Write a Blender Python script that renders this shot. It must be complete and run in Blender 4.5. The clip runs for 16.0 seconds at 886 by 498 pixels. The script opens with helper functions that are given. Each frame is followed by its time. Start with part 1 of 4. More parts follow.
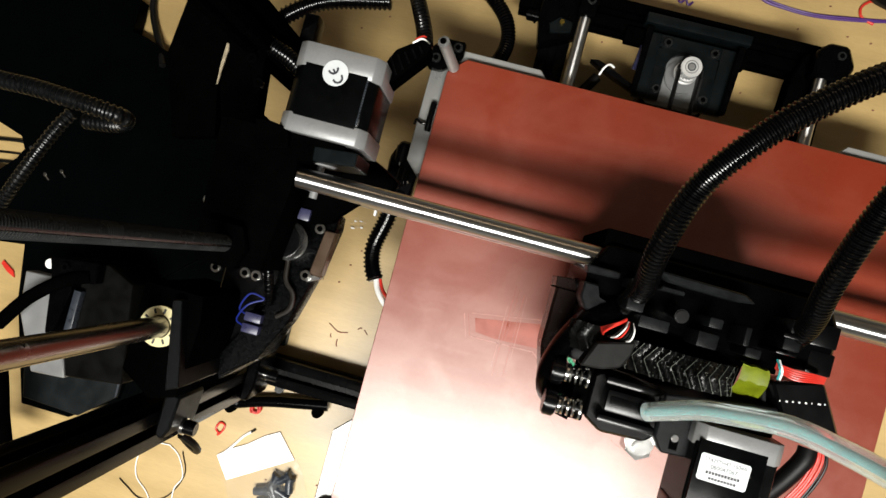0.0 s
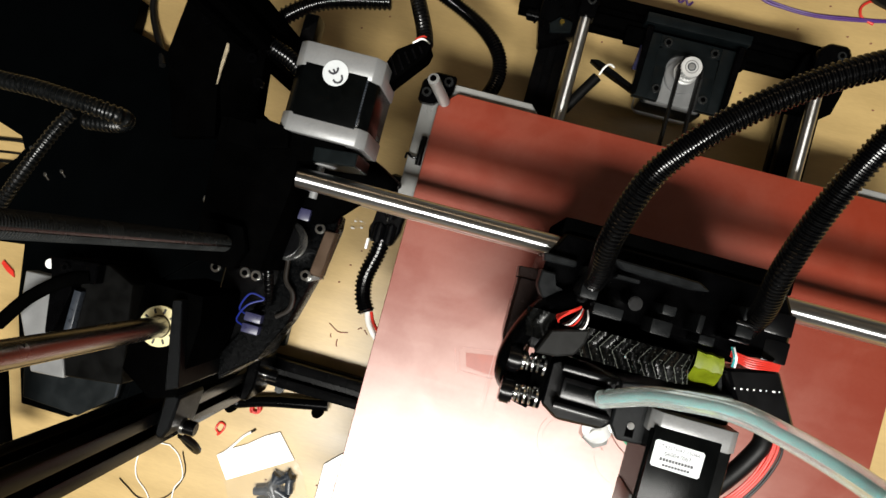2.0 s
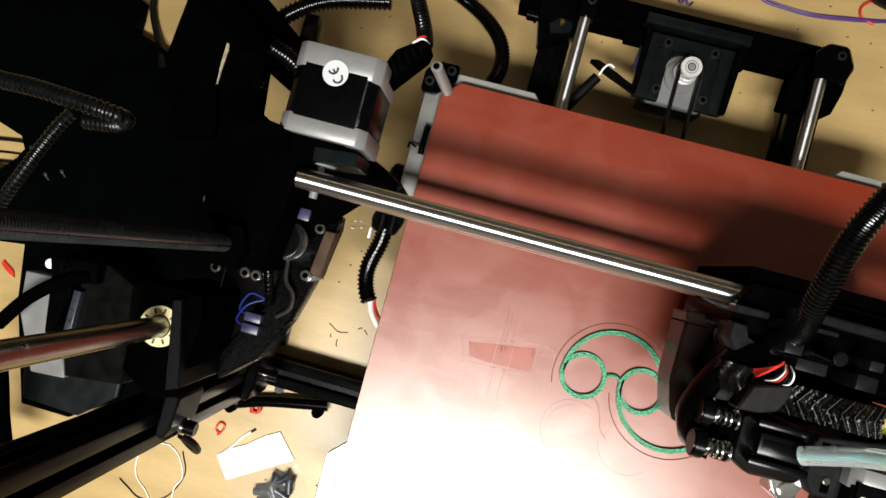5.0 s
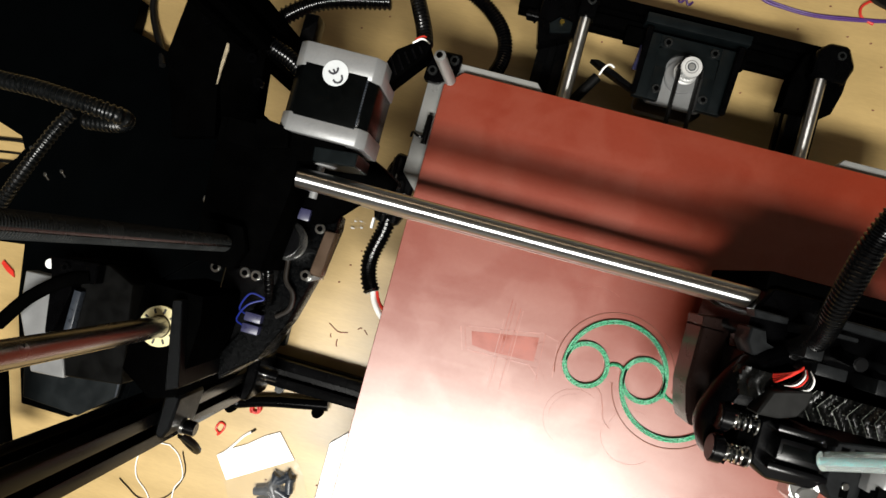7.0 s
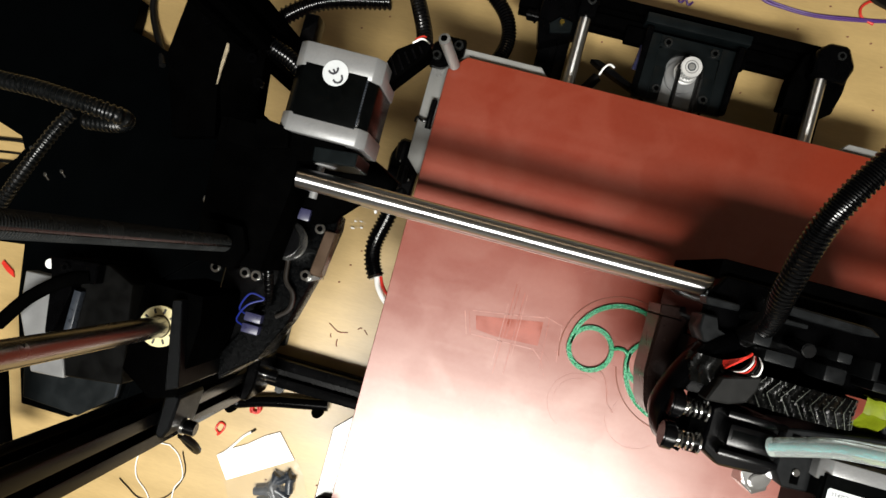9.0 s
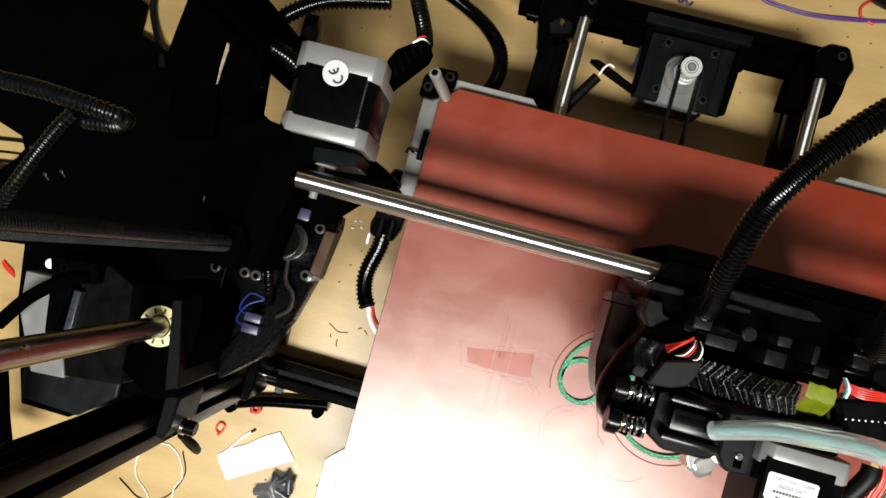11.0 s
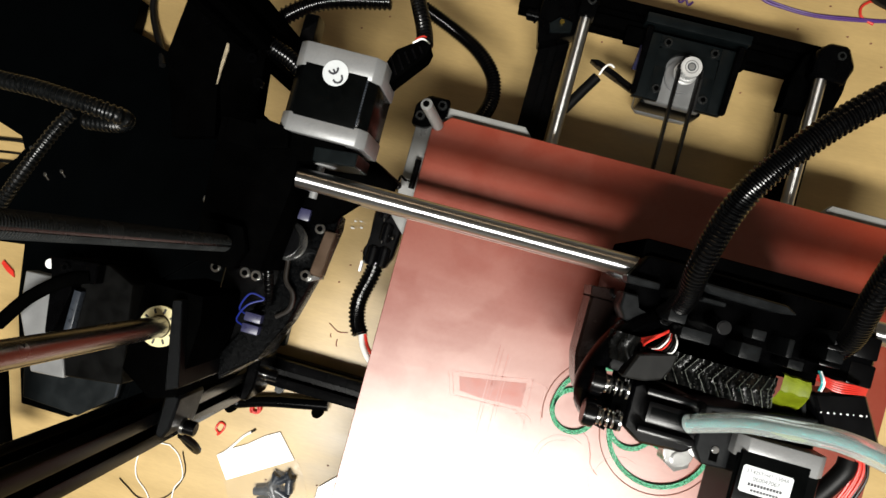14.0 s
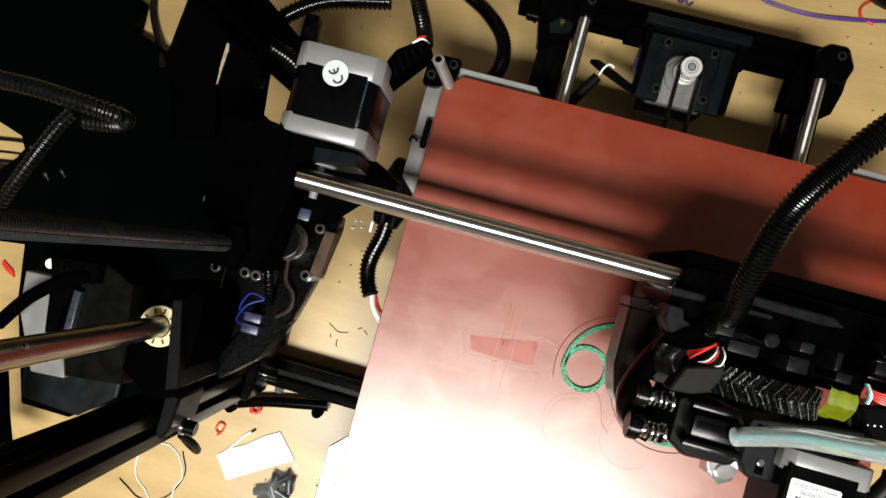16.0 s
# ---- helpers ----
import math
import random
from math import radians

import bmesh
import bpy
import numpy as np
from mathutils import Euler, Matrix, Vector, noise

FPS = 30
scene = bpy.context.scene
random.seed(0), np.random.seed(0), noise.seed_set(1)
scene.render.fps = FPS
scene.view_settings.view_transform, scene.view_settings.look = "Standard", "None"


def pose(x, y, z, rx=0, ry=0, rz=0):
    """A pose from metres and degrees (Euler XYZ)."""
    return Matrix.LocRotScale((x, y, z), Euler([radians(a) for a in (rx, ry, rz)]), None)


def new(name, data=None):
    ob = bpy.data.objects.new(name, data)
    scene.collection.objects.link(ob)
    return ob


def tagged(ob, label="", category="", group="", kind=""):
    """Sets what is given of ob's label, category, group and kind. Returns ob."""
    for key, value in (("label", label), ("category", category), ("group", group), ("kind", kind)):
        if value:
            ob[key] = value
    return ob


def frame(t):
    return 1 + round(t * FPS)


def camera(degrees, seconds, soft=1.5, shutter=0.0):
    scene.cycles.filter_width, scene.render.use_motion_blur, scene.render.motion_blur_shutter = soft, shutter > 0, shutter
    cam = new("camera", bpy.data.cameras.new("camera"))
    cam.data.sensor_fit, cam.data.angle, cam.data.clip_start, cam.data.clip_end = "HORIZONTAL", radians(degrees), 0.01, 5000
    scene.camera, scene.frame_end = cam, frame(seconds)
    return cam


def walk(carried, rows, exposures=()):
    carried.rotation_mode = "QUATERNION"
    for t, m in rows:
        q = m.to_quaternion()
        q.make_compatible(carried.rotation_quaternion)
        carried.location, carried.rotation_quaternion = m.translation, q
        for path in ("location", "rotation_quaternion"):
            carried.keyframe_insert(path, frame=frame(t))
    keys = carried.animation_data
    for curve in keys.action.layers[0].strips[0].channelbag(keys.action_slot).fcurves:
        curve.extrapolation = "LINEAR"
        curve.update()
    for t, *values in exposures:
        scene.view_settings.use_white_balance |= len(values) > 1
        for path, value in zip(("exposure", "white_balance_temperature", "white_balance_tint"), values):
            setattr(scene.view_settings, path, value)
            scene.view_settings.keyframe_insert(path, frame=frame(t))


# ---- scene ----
LENS = 66.02
EYE = Matrix(((0.962917, -0.261108, 0.067919, 0.0), (0.262182, 0.964991, -0.007259, 0.0),
              (-0.063646, 0.024797, 0.997664, 0.505), (0, 0, 0, 1)))
cam = camera(LENS, 16.0)
walk(cam, [(0.0, EYE), (16.0, EYE)], exposures=[(0.0, 0.0), (16.0, 0.0)])

# ---- light: a strip light over the bench, a ceiling light further off, a dim room ----
world = bpy.data.worlds.new("room_air")
scene.world = world
world.use_nodes = True
world.node_tree.nodes["Background"].inputs[0].default_value = (0.9, 0.92, 1.0, 1)
world.node_tree.nodes["Background"].inputs[1].default_value = 0.003


def bench_lamp(name, place, size, watts, colour):
    data = bpy.data.lights.new(name, "AREA")
    data.shape, data.size, data.size_y = "RECTANGLE", size[0], size[1]
    data.energy, data.color = watts, colour
    new(name, data).matrix_world = place


bench_lamp("strip_light", pose(0.12, -0.58, 1.36, -4), (0.85, 0.22), 54, (0.985, 0.97, 0.915))
bench_lamp("ceiling_light", pose(-0.3, 2.0, 2.36, -20), (1.7, 0.5), 4.4, (1.0, 0.72, 0.44))


# ---- materials ----
def material(name, col, rough=0.5, metal=0.0, var=0.15, scale=60.0, bump=0.05, fine=900.0, rvar=0.1, spec=0.5,
             stretch=(1, 1, 1), coat=0.0, trans=0.0, ior=1.45):
    m = bpy.data.materials.new(name)
    m.use_nodes = True
    nt = m.node_tree
    n, ln = nt.nodes, nt.links
    b = n["Principled BSDF"]
    b.inputs["Metallic"].default_value = metal
    b.inputs["Specular IOR Level"].default_value = spec
    b.inputs["Coat Weight"].default_value = coat
    b.inputs["Transmission Weight"].default_value = trans
    b.inputs["IOR"].default_value = ior
    tc, mp = n.new("ShaderNodeTexCoord"), n.new("ShaderNodeMapping")
    mp.inputs["Scale"].default_value = stretch
    ln.new(tc.outputs["Object"], mp.inputs[0])
    no = n.new("ShaderNodeTexNoise")
    no.inputs["Scale"].default_value, no.inputs["Detail"].default_value = scale, 5
    ln.new(mp.outputs[0], no.inputs["Vector"])
    fi = n.new("ShaderNodeTexNoise")
    fi.inputs["Scale"].default_value, fi.inputs["Detail"].default_value = fine, 3
    ln.new(mp.outputs[0], fi.inputs["Vector"])
    mix = n.new("ShaderNodeMix")
    mix.data_type = "RGBA"
    mix.inputs[6].default_value = tuple(max(0, c * (1 - var)) for c in col) + (1,)
    mix.inputs[7].default_value = tuple(min(1, c * (1 + var)) for c in col) + (1,)
    add = n.new("ShaderNodeMath")
    add.operation = "MULTIPLY_ADD"
    ln.new(fi.outputs[0], add.inputs[0])
    add.inputs[1].default_value = 0.35
    sub = n.new("ShaderNodeMath")
    sub.operation = "SUBTRACT"
    ln.new(no.outputs[0], sub.inputs[0])
    sub.inputs[1].default_value = 0.17
    ln.new(sub.outputs[0], add.inputs[2])
    rmp = n.new("ShaderNodeMapRange")
    rmp.inputs[1].default_value, rmp.inputs[2].default_value = 0.3, 0.7
    ln.new(add.outputs[0], rmp.inputs[0])
    ln.new(rmp.outputs[0], mix.inputs[0])
    ln.new(mix.outputs[2], b.inputs["Base Color"])
    rr = n.new("ShaderNodeMapRange")
    rr.inputs[1].default_value, rr.inputs[2].default_value = 0.3, 0.7
    rr.inputs[3].default_value, rr.inputs[4].default_value = max(0.02, rough - rvar), min(1, rough + rvar)
    ln.new(no.outputs[0], rr.inputs[0])
    ln.new(rr.outputs[0], b.inputs["Roughness"])
    if bump:
        bp = n.new("ShaderNodeBump")
        bp.inputs["Strength"].default_value, bp.inputs["Distance"].default_value = bump, 0.0004
        ln.new(fi.outputs[0], bp.inputs["Height"])
        ln.new(bp.outputs[0], b.inputs["Normal"])
    return m


def wood_material():
    m = material("maple_veneer", (0.372, 0.258, 0.105), 0.38, var=0.14, scale=9, fine=160, bump=0.03, rvar=0.05, spec=0.85, stretch=(1.0, 5.5, 1.0))
    return m


WOOD = wood_material()


def bed_material():
    """Glossy red sheet under a patchy dried film of glue, wiped in streaks."""
    m = bpy.data.materials.new("red_bed_sheet")
    m.use_nodes = True
    nt = m.node_tree
    n, ln = nt.nodes, nt.links
    b = n["Principled BSDF"]
    b.inputs["IOR"].default_value = 1.62
    b.inputs["Specular Tint"].default_value = (1.0, 0.94, 0.885, 1)
    tc = n.new("ShaderNodeTexCoord")

    def cloud(scale, detail, stretch, warp, lo, hi):
        mp, no, mr = n.new("ShaderNodeMapping"), n.new("ShaderNodeTexNoise"), n.new("ShaderNodeMapRange")
        mp.inputs["Scale"].default_value = stretch
        ln.new(tc.outputs["Object"], mp.inputs[0])
        ln.new(mp.outputs[0], no.inputs["Vector"])
        no.inputs["Scale"].default_value, no.inputs["Detail"].default_value, no.inputs["Distortion"].default_value = scale, detail, warp
        mr.interpolation_type = "SMOOTHSTEP"
        mr.inputs[1].default_value, mr.inputs[2].default_value = lo, hi
        ln.new(no.outputs[0], mr.inputs[0])
        return mr.outputs[0]

    def blend(a, c, w):
        mx = n.new("ShaderNodeMath")
        mx.operation = "MULTIPLY_ADD"
        ln.new(c, mx.inputs[0])
        mx.inputs[1].default_value = w
        if a is None:
            mx.inputs[2].default_value = 0.0
        else:
            ln.new(a, mx.inputs[2])
        return mx.outputs[0]

    blots = cloud(30, 3, (1, 1, 1), 0.5, 0.44, 0.60)
    wide = cloud(9, 2, (1, 1, 1), 0.6, 0.35, 0.65)
    wiped = cloud(16, 4, (1, 7, 1), 0.4, 0.35, 0.70)
    grain = cloud(420, 3, (1, 1, 1), 0, 0.3, 0.7)
    film = blend(blend(blend(blend(None, blots, 0.36), wide, 0.26), wiped, 0.22), grain, 0.14)
    mix = n.new("ShaderNodeMix")
    mix.data_type = "RGBA"
    mix.inputs[6].default_value = (0.140, 0.0114, 0.0013, 1)
    mix.inputs[7].default_value = (0.160, 0.0172, 0.0028, 1)
    ln.new(film, mix.inputs[0])
    ln.new(mix.outputs[2], b.inputs["Base Color"])
    for socket, lo, hi in (("Roughness", 0.32, 0.36), ("Specular IOR Level", 0.60, 0.84)):
        mr = n.new("ShaderNodeMapRange")
        mr.inputs[3].default_value, mr.inputs[4].default_value = lo, hi
        ln.new(film, mr.inputs[0])
        ln.new(mr.outputs[0], b.inputs[socket])
    bp = n.new("ShaderNodeBump")
    bp.inputs["Strength"].default_value, bp.inputs["Distance"].default_value = 0.06, 0.0004
    ln.new(film, bp.inputs["Height"])
    ln.new(bp.outputs[0], b.inputs["Normal"])
    return m


RED = bed_material()
SMEAR = material("clean_red_patch", (0.205, 0.027, 0.006), 0.35, var=0.15, scale=90, bump=0.0, spec=0.66)
PALE = material("pale_glue_ridge", (0.245, 0.075, 0.050), 0.42, var=0.25, scale=160, bump=0.0, spec=0.9)
GHOST = material("dried_glue_line", (0.20, 0.031, 0.011), 0.36, var=0.25, scale=200, bump=0.0, spec=0.8)
EDGE = material("board_edge", (0.16, 0.05, 0.03), 0.6)
ALU = material("brushed_aluminium", (0.22, 0.22, 0.212), 0.36, metal=0.3, var=0.12, scale=40, fine=1500, bump=0.08)
CAST = material("cast_motor_cap", (0.185, 0.187, 0.187), 0.40, metal=0.25, var=0.12, scale=50, fine=1200, bump=0.15)
STEEL = material("ground_steel_rod", (0.52, 0.52, 0.52), 0.32, metal=1.0, var=0.05, scale=60, fine=1500, bump=0.01, rvar=0.03)
STEEL_Y = material("ground_steel_rod_lengthwise", (0.55, 0.55, 0.54), 0.32, metal=1.0, var=0.05, scale=60, fine=1500, bump=0.01, rvar=0.03)


def ground(m, axis):
    """Grinding marks run round the rod, so its gloss is drawn out along it."""
    nt = m.node_tree
    tan = nt.nodes.new("ShaderNodeTangent")
    tan.direction_type, tan.axis = "RADIAL", axis
    b = nt.nodes["Principled BSDF"]
    nt.links.new(tan.outputs[0], b.inputs["Tangent"])
    b.inputs["Anisotropic"].default_value = 0.9
    b.inputs["Anisotropic Rotation"].default_value = 0.25


ground(STEEL, "X")
ground(STEEL_Y, "Y")
CHROME = material("zinc_plated_steel", (0.50, 0.50, 0.49), 0.16, metal=1.0, var=0.10, rvar=0.05, bump=0.02)
THREAD = material("black_oxide_thread", (0.014, 0.015, 0.015), 0.26, metal=0.35, var=0.2, rvar=0.06)
BLACK = material("black_printed_plastic", (0.0008, 0.0008, 0.0009), 0.20, var=0.3, scale=160, fine=2500, bump=0.10, rvar=0.02, spec=0.03)
SMOOTH = material("smooth_black_plastic", (0.0009, 0.0009, 0.0011), 0.23, var=0.25, scale=120, bump=0.03, rvar=0.02, spec=0.22)
# Copy of LOOM, paler, teal and glossier, to give the ribs bright highlights.
GREYLOOM = material("bright_lit_corrugated_sleeve", (0.0010, 0.0014, 0.0016), 0.30, var=0.3, scale=150, bump=0.02, rvar=0.05, spec=0.4)
LOOM = material("corrugated_black_sleeve", (0.0006, 0.0006, 0.0007), 0.17, var=0.2, scale=150, bump=0.02, rvar=0.03, spec=0.26)
ANOD = material("black_anodised_extrusion", (0.0012, 0.0012, 0.0013), 0.24, metal=0.0, var=0.2, scale=70, fine=1800, bump=0.04, rvar=0.02, spec=0.05)
LAMIN = material("black_motor_body", (0.0010, 0.0012, 0.0012), 0.22, var=0.3, scale=150, fine=2200, bump=0.06, rvar=0.02, spec=0.07)
RUBBER = material("black_rubber", (0.0018, 0.0018, 0.0018), 0.45, var=0.2, bump=0.1, rvar=0.03, spec=0.15)
# Black duct; the warm tint paints in the red bed's reflection.
DUCT = material("bed_tinted_black_duct", (0.0105, 0.0052, 0.0042), 0.26, var=0.15, scale=90, bump=0.04, rvar=0.03, spec=0.25)
PAPER = material("white_label_paper", (0.80, 0.80, 0.79), 0.55, var=0.04, scale=150, bump=0.02)
LABEL = material("white_motor_label", (0.47, 0.49, 0.50), 0.5, var=0.05, scale=150, bump=0.02)
INK = material("black_ink", (0.03, 0.03, 0.035), 0.6, var=0.2, bump=0.0)
GREEN = material("green_filament_plastic", (0.007, 0.170, 0.070), 0.28, var=0.85, scale=900, fine=2000, bump=1.0, spec=0.7)
TEAL = material("teal_filament", (0.03, 0.26, 0.27), 0.35, var=0.12, scale=40, bump=0.02)
SLEEVE = material("milky_guide_tube", (0.80, 0.89, 0.87), 0.14, var=0.05, scale=60, bump=0.01, trans=0.78, ior=1.25, rvar=0.03)
WIRE_RED = material("red_wire", (0.48, 0.025, 0.016), 0.35, var=0.15, bump=0.0)
WIRE_WHITE = material("white_wire", (0.80, 0.79, 0.76), 0.4, var=0.05, bump=0.0)
WIRE_BLACK = material("black_wire", (0.003, 0.003, 0.003), 0.35, var=0.2, bump=0.0, spec=0.3)
WIRE_PURPLE = material("purple_wire", (0.055, 0.017, 0.125), 0.35, var=0.1, bump=0.0)
WIRE_BLUE = material("blue_wire", (0.006, 0.012, 0.11), 0.3, var=0.1, bump=0.0)
LIME = material("lime_tape", (0.20, 0.245, 0.006), 0.5, var=0.2, scale=120, bump=0.1)
PLUG = material("blue_grey_plug", (0.020, 0.020, 0.052), 0.32, var=0.15, scale=150, bump=0.05)
CREAM = material("cream_bearing_cage", (0.70, 0.62, 0.34), 0.45, var=0.12, scale=200, bump=0.05)
# Near-black base: the gantry's shadow on the panel is put into its colour.
BOARD = material("gantry_shaded_panel", (0.0005, 0.0007, 0.0008), 0.30, var=0.2, scale=50, bump=0.05, rvar=0.02, spec=0.015)
BAG = material("clear_plastic_bag", (0.90, 0.88, 0.84), 0.12, var=0.03, bump=0.25, fine=120)
PULLEY = material("bright_turned_aluminium", (0.60, 0.60, 0.59), 0.38, metal=0.45, var=0.08, scale=150, bump=0.03)
DULL = material("dull_lift_rod_steel", (0.23, 0.21, 0.195), 0.25, metal=1.0, var=0.08, scale=60, fine=1500, bump=0.01, rvar=0.04)
SLATE = material("slate_printed_plastic", (0.0030, 0.0042, 0.0046), 0.30, var=0.25, scale=140, fine=2400, bump=0.1, rvar=0.02, spec=0.12)
MATT = material("matt_black_plate", (0.0006, 0.0006, 0.0006), 0.6, var=0.3, scale=90, bump=0.05, rvar=0.03, spec=0.0)
KNOB = material("slate_plastic_knob", (0.020, 0.024, 0.031), 0.32, var=0.3, scale=200, bump=0.05)
LIFT = material("slate_coated_metal", (0.0050, 0.0064, 0.0070), 0.42, var=0.2, scale=90, fine=1500, bump=0.05, spec=0.12)
TIE = material("dark_brown_tie", (0.007, 0.005, 0.0035), 0.4, var=0.2, bump=0.02)
PRINTED = material("layered_black_plastic", (0.0016, 0.0019, 0.0022), 0.38, var=0.4, scale=420, fine=2300, bump=0.9, rvar=0.05, spec=0.07)
UMBER = material("dark_coated_steel", (0.0014, 0.0014, 0.0013), 0.40, var=0.3, scale=90, fine=1500, bump=0.05, spec=0.06)
SPECK = material("coarse_black_plastic", (0.0006, 0.0007, 0.0008), 0.26, var=0.4, scale=420, fine=2300, bump=0.22, rvar=0.05, spec=0.03)
# Pale tone of the strip that stands in for wood behind the brace.
SLIVER = material("pale_gap_sliver", (0.30, 0.25, 0.17), 0.4, var=0.2, scale=200, bump=0.05)
BROWN = material("brown_tinted_bar", (0.12, 0.080, 0.055), 0.2, metal=0.7, var=0.1)
WALL = material("painted_wall", (0.55, 0.545, 0.53), 0.8, var=0.05, scale=4, fine=80)
CEIL = material("ceiling_paint", (0.72, 0.72, 0.71), 0.85, var=0.04, scale=4, fine=80)
CARPET = material("grey_carpet", (0.12, 0.12, 0.13), 0.95, var=0.3, scale=30, fine=300)



def see_through(m, share):
    """Thin film: most of the light goes straight through."""
    nt = m.node_tree
    mix, clear = nt.nodes.new("ShaderNodeMixShader"), nt.nodes.new("ShaderNodeBsdfTransparent")
    mix.inputs[0].default_value = share
    nt.links.new(nt.nodes["Principled BSDF"].outputs[0], mix.inputs[1])
    nt.links.new(clear.outputs[0], mix.inputs[2])
    nt.links.new(mix.outputs[0], nt.nodes["Material Output"].inputs[0])


see_through(BAG, 0.94)

# ---- mesh helpers, all in millimetres ----
ORIGIN = {}


def thing(name, x, y, z, label="", category="", group="", kind=""):
    ob = tagged(new(name), label, category, group, kind)
    ob.empty_display_size = 0.02
    ob.matrix_basis = pose(x / 1000, y / 1000, z / 1000)
    ORIGIN[ob.name] = (x, y, z)
    return ob


def finish(bm, name, mat, origin):
    bmesh.ops.recalc_face_normals(bm, faces=bm.faces)
    me = bpy.data.meshes.new(name)
    bm.to_mesh(me)
    bm.free()
    me.transform(Matrix.Scale(0.001, 4) @ Matrix.Translation(-Vector(origin)))
    me.materials.append(mat)
    me.shade_smooth()
    me.set_sharp_from_angle(angle=radians(38))
    return me


def part(name, bm, mat, parent, label="", kind=""):
    o = ORIGIN[parent.name]
    ob = tagged(new(name, finish(bm, name, mat, o)), label, kind=kind)
    ob.parent = parent
    ORIGIN[ob.name] = o
    return ob


def solid(name, bm, mat, origin, label="", category="", group="", kind=""):
    ob = tagged(new(name, finish(bm, name, mat, origin)), label, category, group, kind)
    ob.matrix_basis = pose(*(c / 1000 for c in origin))
    ORIGIN[ob.name] = tuple(origin)
    return ob


def box(x0, x1, y0, y1, z0, z1, bev=0.6, bm=None, seg=2):
    bm = bm or bmesh.new()
    r = bmesh.ops.create_cube(bm, size=1.0)
    for v in r["verts"]:
        v.co = Vector(((x0 + x1) / 2 + v.co.x * (x1 - x0), (y0 + y1) / 2 + v.co.y * (y1 - y0), (z0 + z1) / 2 + v.co.z * (z1 - z0)))
    if bev:
        es = list({e for v in r["verts"] for e in v.link_edges})
        bmesh.ops.bevel(bm, geom=es, offset=bev, segments=seg, affect="EDGES", profile=0.6)
    return bm


def prism(pts, z0, z1, bev=0.6, bm=None):
    bm = bm or bmesh.new()
    lo = [bm.verts.new((x, y, z0)) for x, y in pts]
    hi = [bm.verts.new((x, y, z1)) for x, y in pts]
    k = len(pts)
    fs = [bm.faces.new(lo[::-1]), bm.faces.new(hi)]
    fs += [bm.faces.new((lo[i], lo[(i + 1) % k], hi[(i + 1) % k], hi[i])) for i in range(k)]
    if bev:
        es = list({e for f in fs for e in f.edges})
        bmesh.ops.bevel(bm, geom=es, offset=bev, segments=1, affect="EDGES")
    return bm


def rod(p, q, r, n=20, r2=None, bev=0.0, bm=None):
    bm = bm or bmesh.new()
    p, q = Vector(p), Vector(q)
    m = Matrix.Translation((p + q) / 2) @ (q - p).to_track_quat("Z", "Y").to_matrix().to_4x4()
    g = bmesh.ops.create_cone(bm, cap_ends=True, segments=n, radius1=r, radius2=r if r2 is None else r2, depth=(q - p).length, matrix=m)
    if bev:
        es = list({e for v in g["verts"] for e in v.link_edges if len([f for f in e.link_faces if len(f.verts) > 4]) == 1})
        bmesh.ops.bevel(bm, geom=es, offset=bev, segments=2, affect="EDGES")
    return bm


def glide(pts, step):
    """Points at even steps on a smooth curve through pts."""
    pts = [Vector(p) for p in pts]
    ext = [2 * pts[0] - pts[1]] + pts + [2 * pts[-1] - pts[-2]]
    dense = []
    for i in range(1, len(ext) - 2):
        a, b, c, d = ext[i - 1:i + 3]
        for k in range(24):
            t = k / 24
            dense.append(0.5 * (2 * b + (c - a) * t + (2 * a - 5 * b + 4 * c - d) * t * t + (3 * b - a - 3 * c + d) * t ** 3))
    dense.append(pts[-1])
    out, left = [dense[0]], step
    for a, b in zip(dense, dense[1:]):
        seg = (b - a).length
        while seg >= left:
            a = a + (b - a) * (left / seg)
            seg = (b - a).length
            out.append(a)
            left = step
        left -= seg
    return out


def sweep(pts, radius, step=2.0, n=12, bm=None, flat=1.0):
    """A tube along a smooth curve; radius is a number or a function of the step."""
    bm = bm or bmesh.new()
    way = glide(pts, step)
    rings, up = [], Vector((0, 0, 1))
    for i, p in enumerate(way):
        d = (way[min(i + 1, len(way) - 1)] - way[max(i - 1, 0)]).normalized()
        if abs(d.dot(up)) > 0.97:
            up = Vector((0, 1, 0))
        s = d.cross(up).normalized()
        w = s.cross(d).normalized()
        up = w
        r = radius(i) if callable(radius) else radius
        rings.append([bm.verts.new(p + s * r * math.cos(2 * math.pi * k / n) + w * r * flat * math.sin(2 * math.pi * k / n)) for k in range(n)])
    for a, b in zip(rings, rings[1:]):
        for k in range(n):
            bm.faces.new((a[k], a[(k + 1) % n], b[(k + 1) % n], b[k]))
    bm.faces.new(rings[0][::-1])
    bm.faces.new(rings[-1])
    return bm


def loom(pts, r, pitch=2.6, n=16, bm=None, deep=0.82):
    """A corrugated sleeve: square ribs with grooves between."""
    return sweep(pts, lambda i: r if i % 4 in (1, 2) else r * deep, pitch / 4, n, bm)


def arc(cx, cy, z, r, a0, a1, k=24):
    return [(cx + r * math.cos(radians(a0 + (a1 - a0) * i / k)), cy + r * math.sin(radians(a0 + (a1 - a0) * i / k)), z) for i in range(k + 1)]


def screw(x, y, z, r, parent, name="screw", mat=None, h=2.5):
    """A cap screw, head up, with its hexagon socket."""
    bm = rod((x, y, z), (x, y, z + h), r, 20, bev=0.3)
    ob = part(name, bm, mat or THREAD, parent)
    part("socket", rod((x, y, z + h), (x, y, z + h + 0.08), r * 0.58, 6), MATT, ob)
    return ob


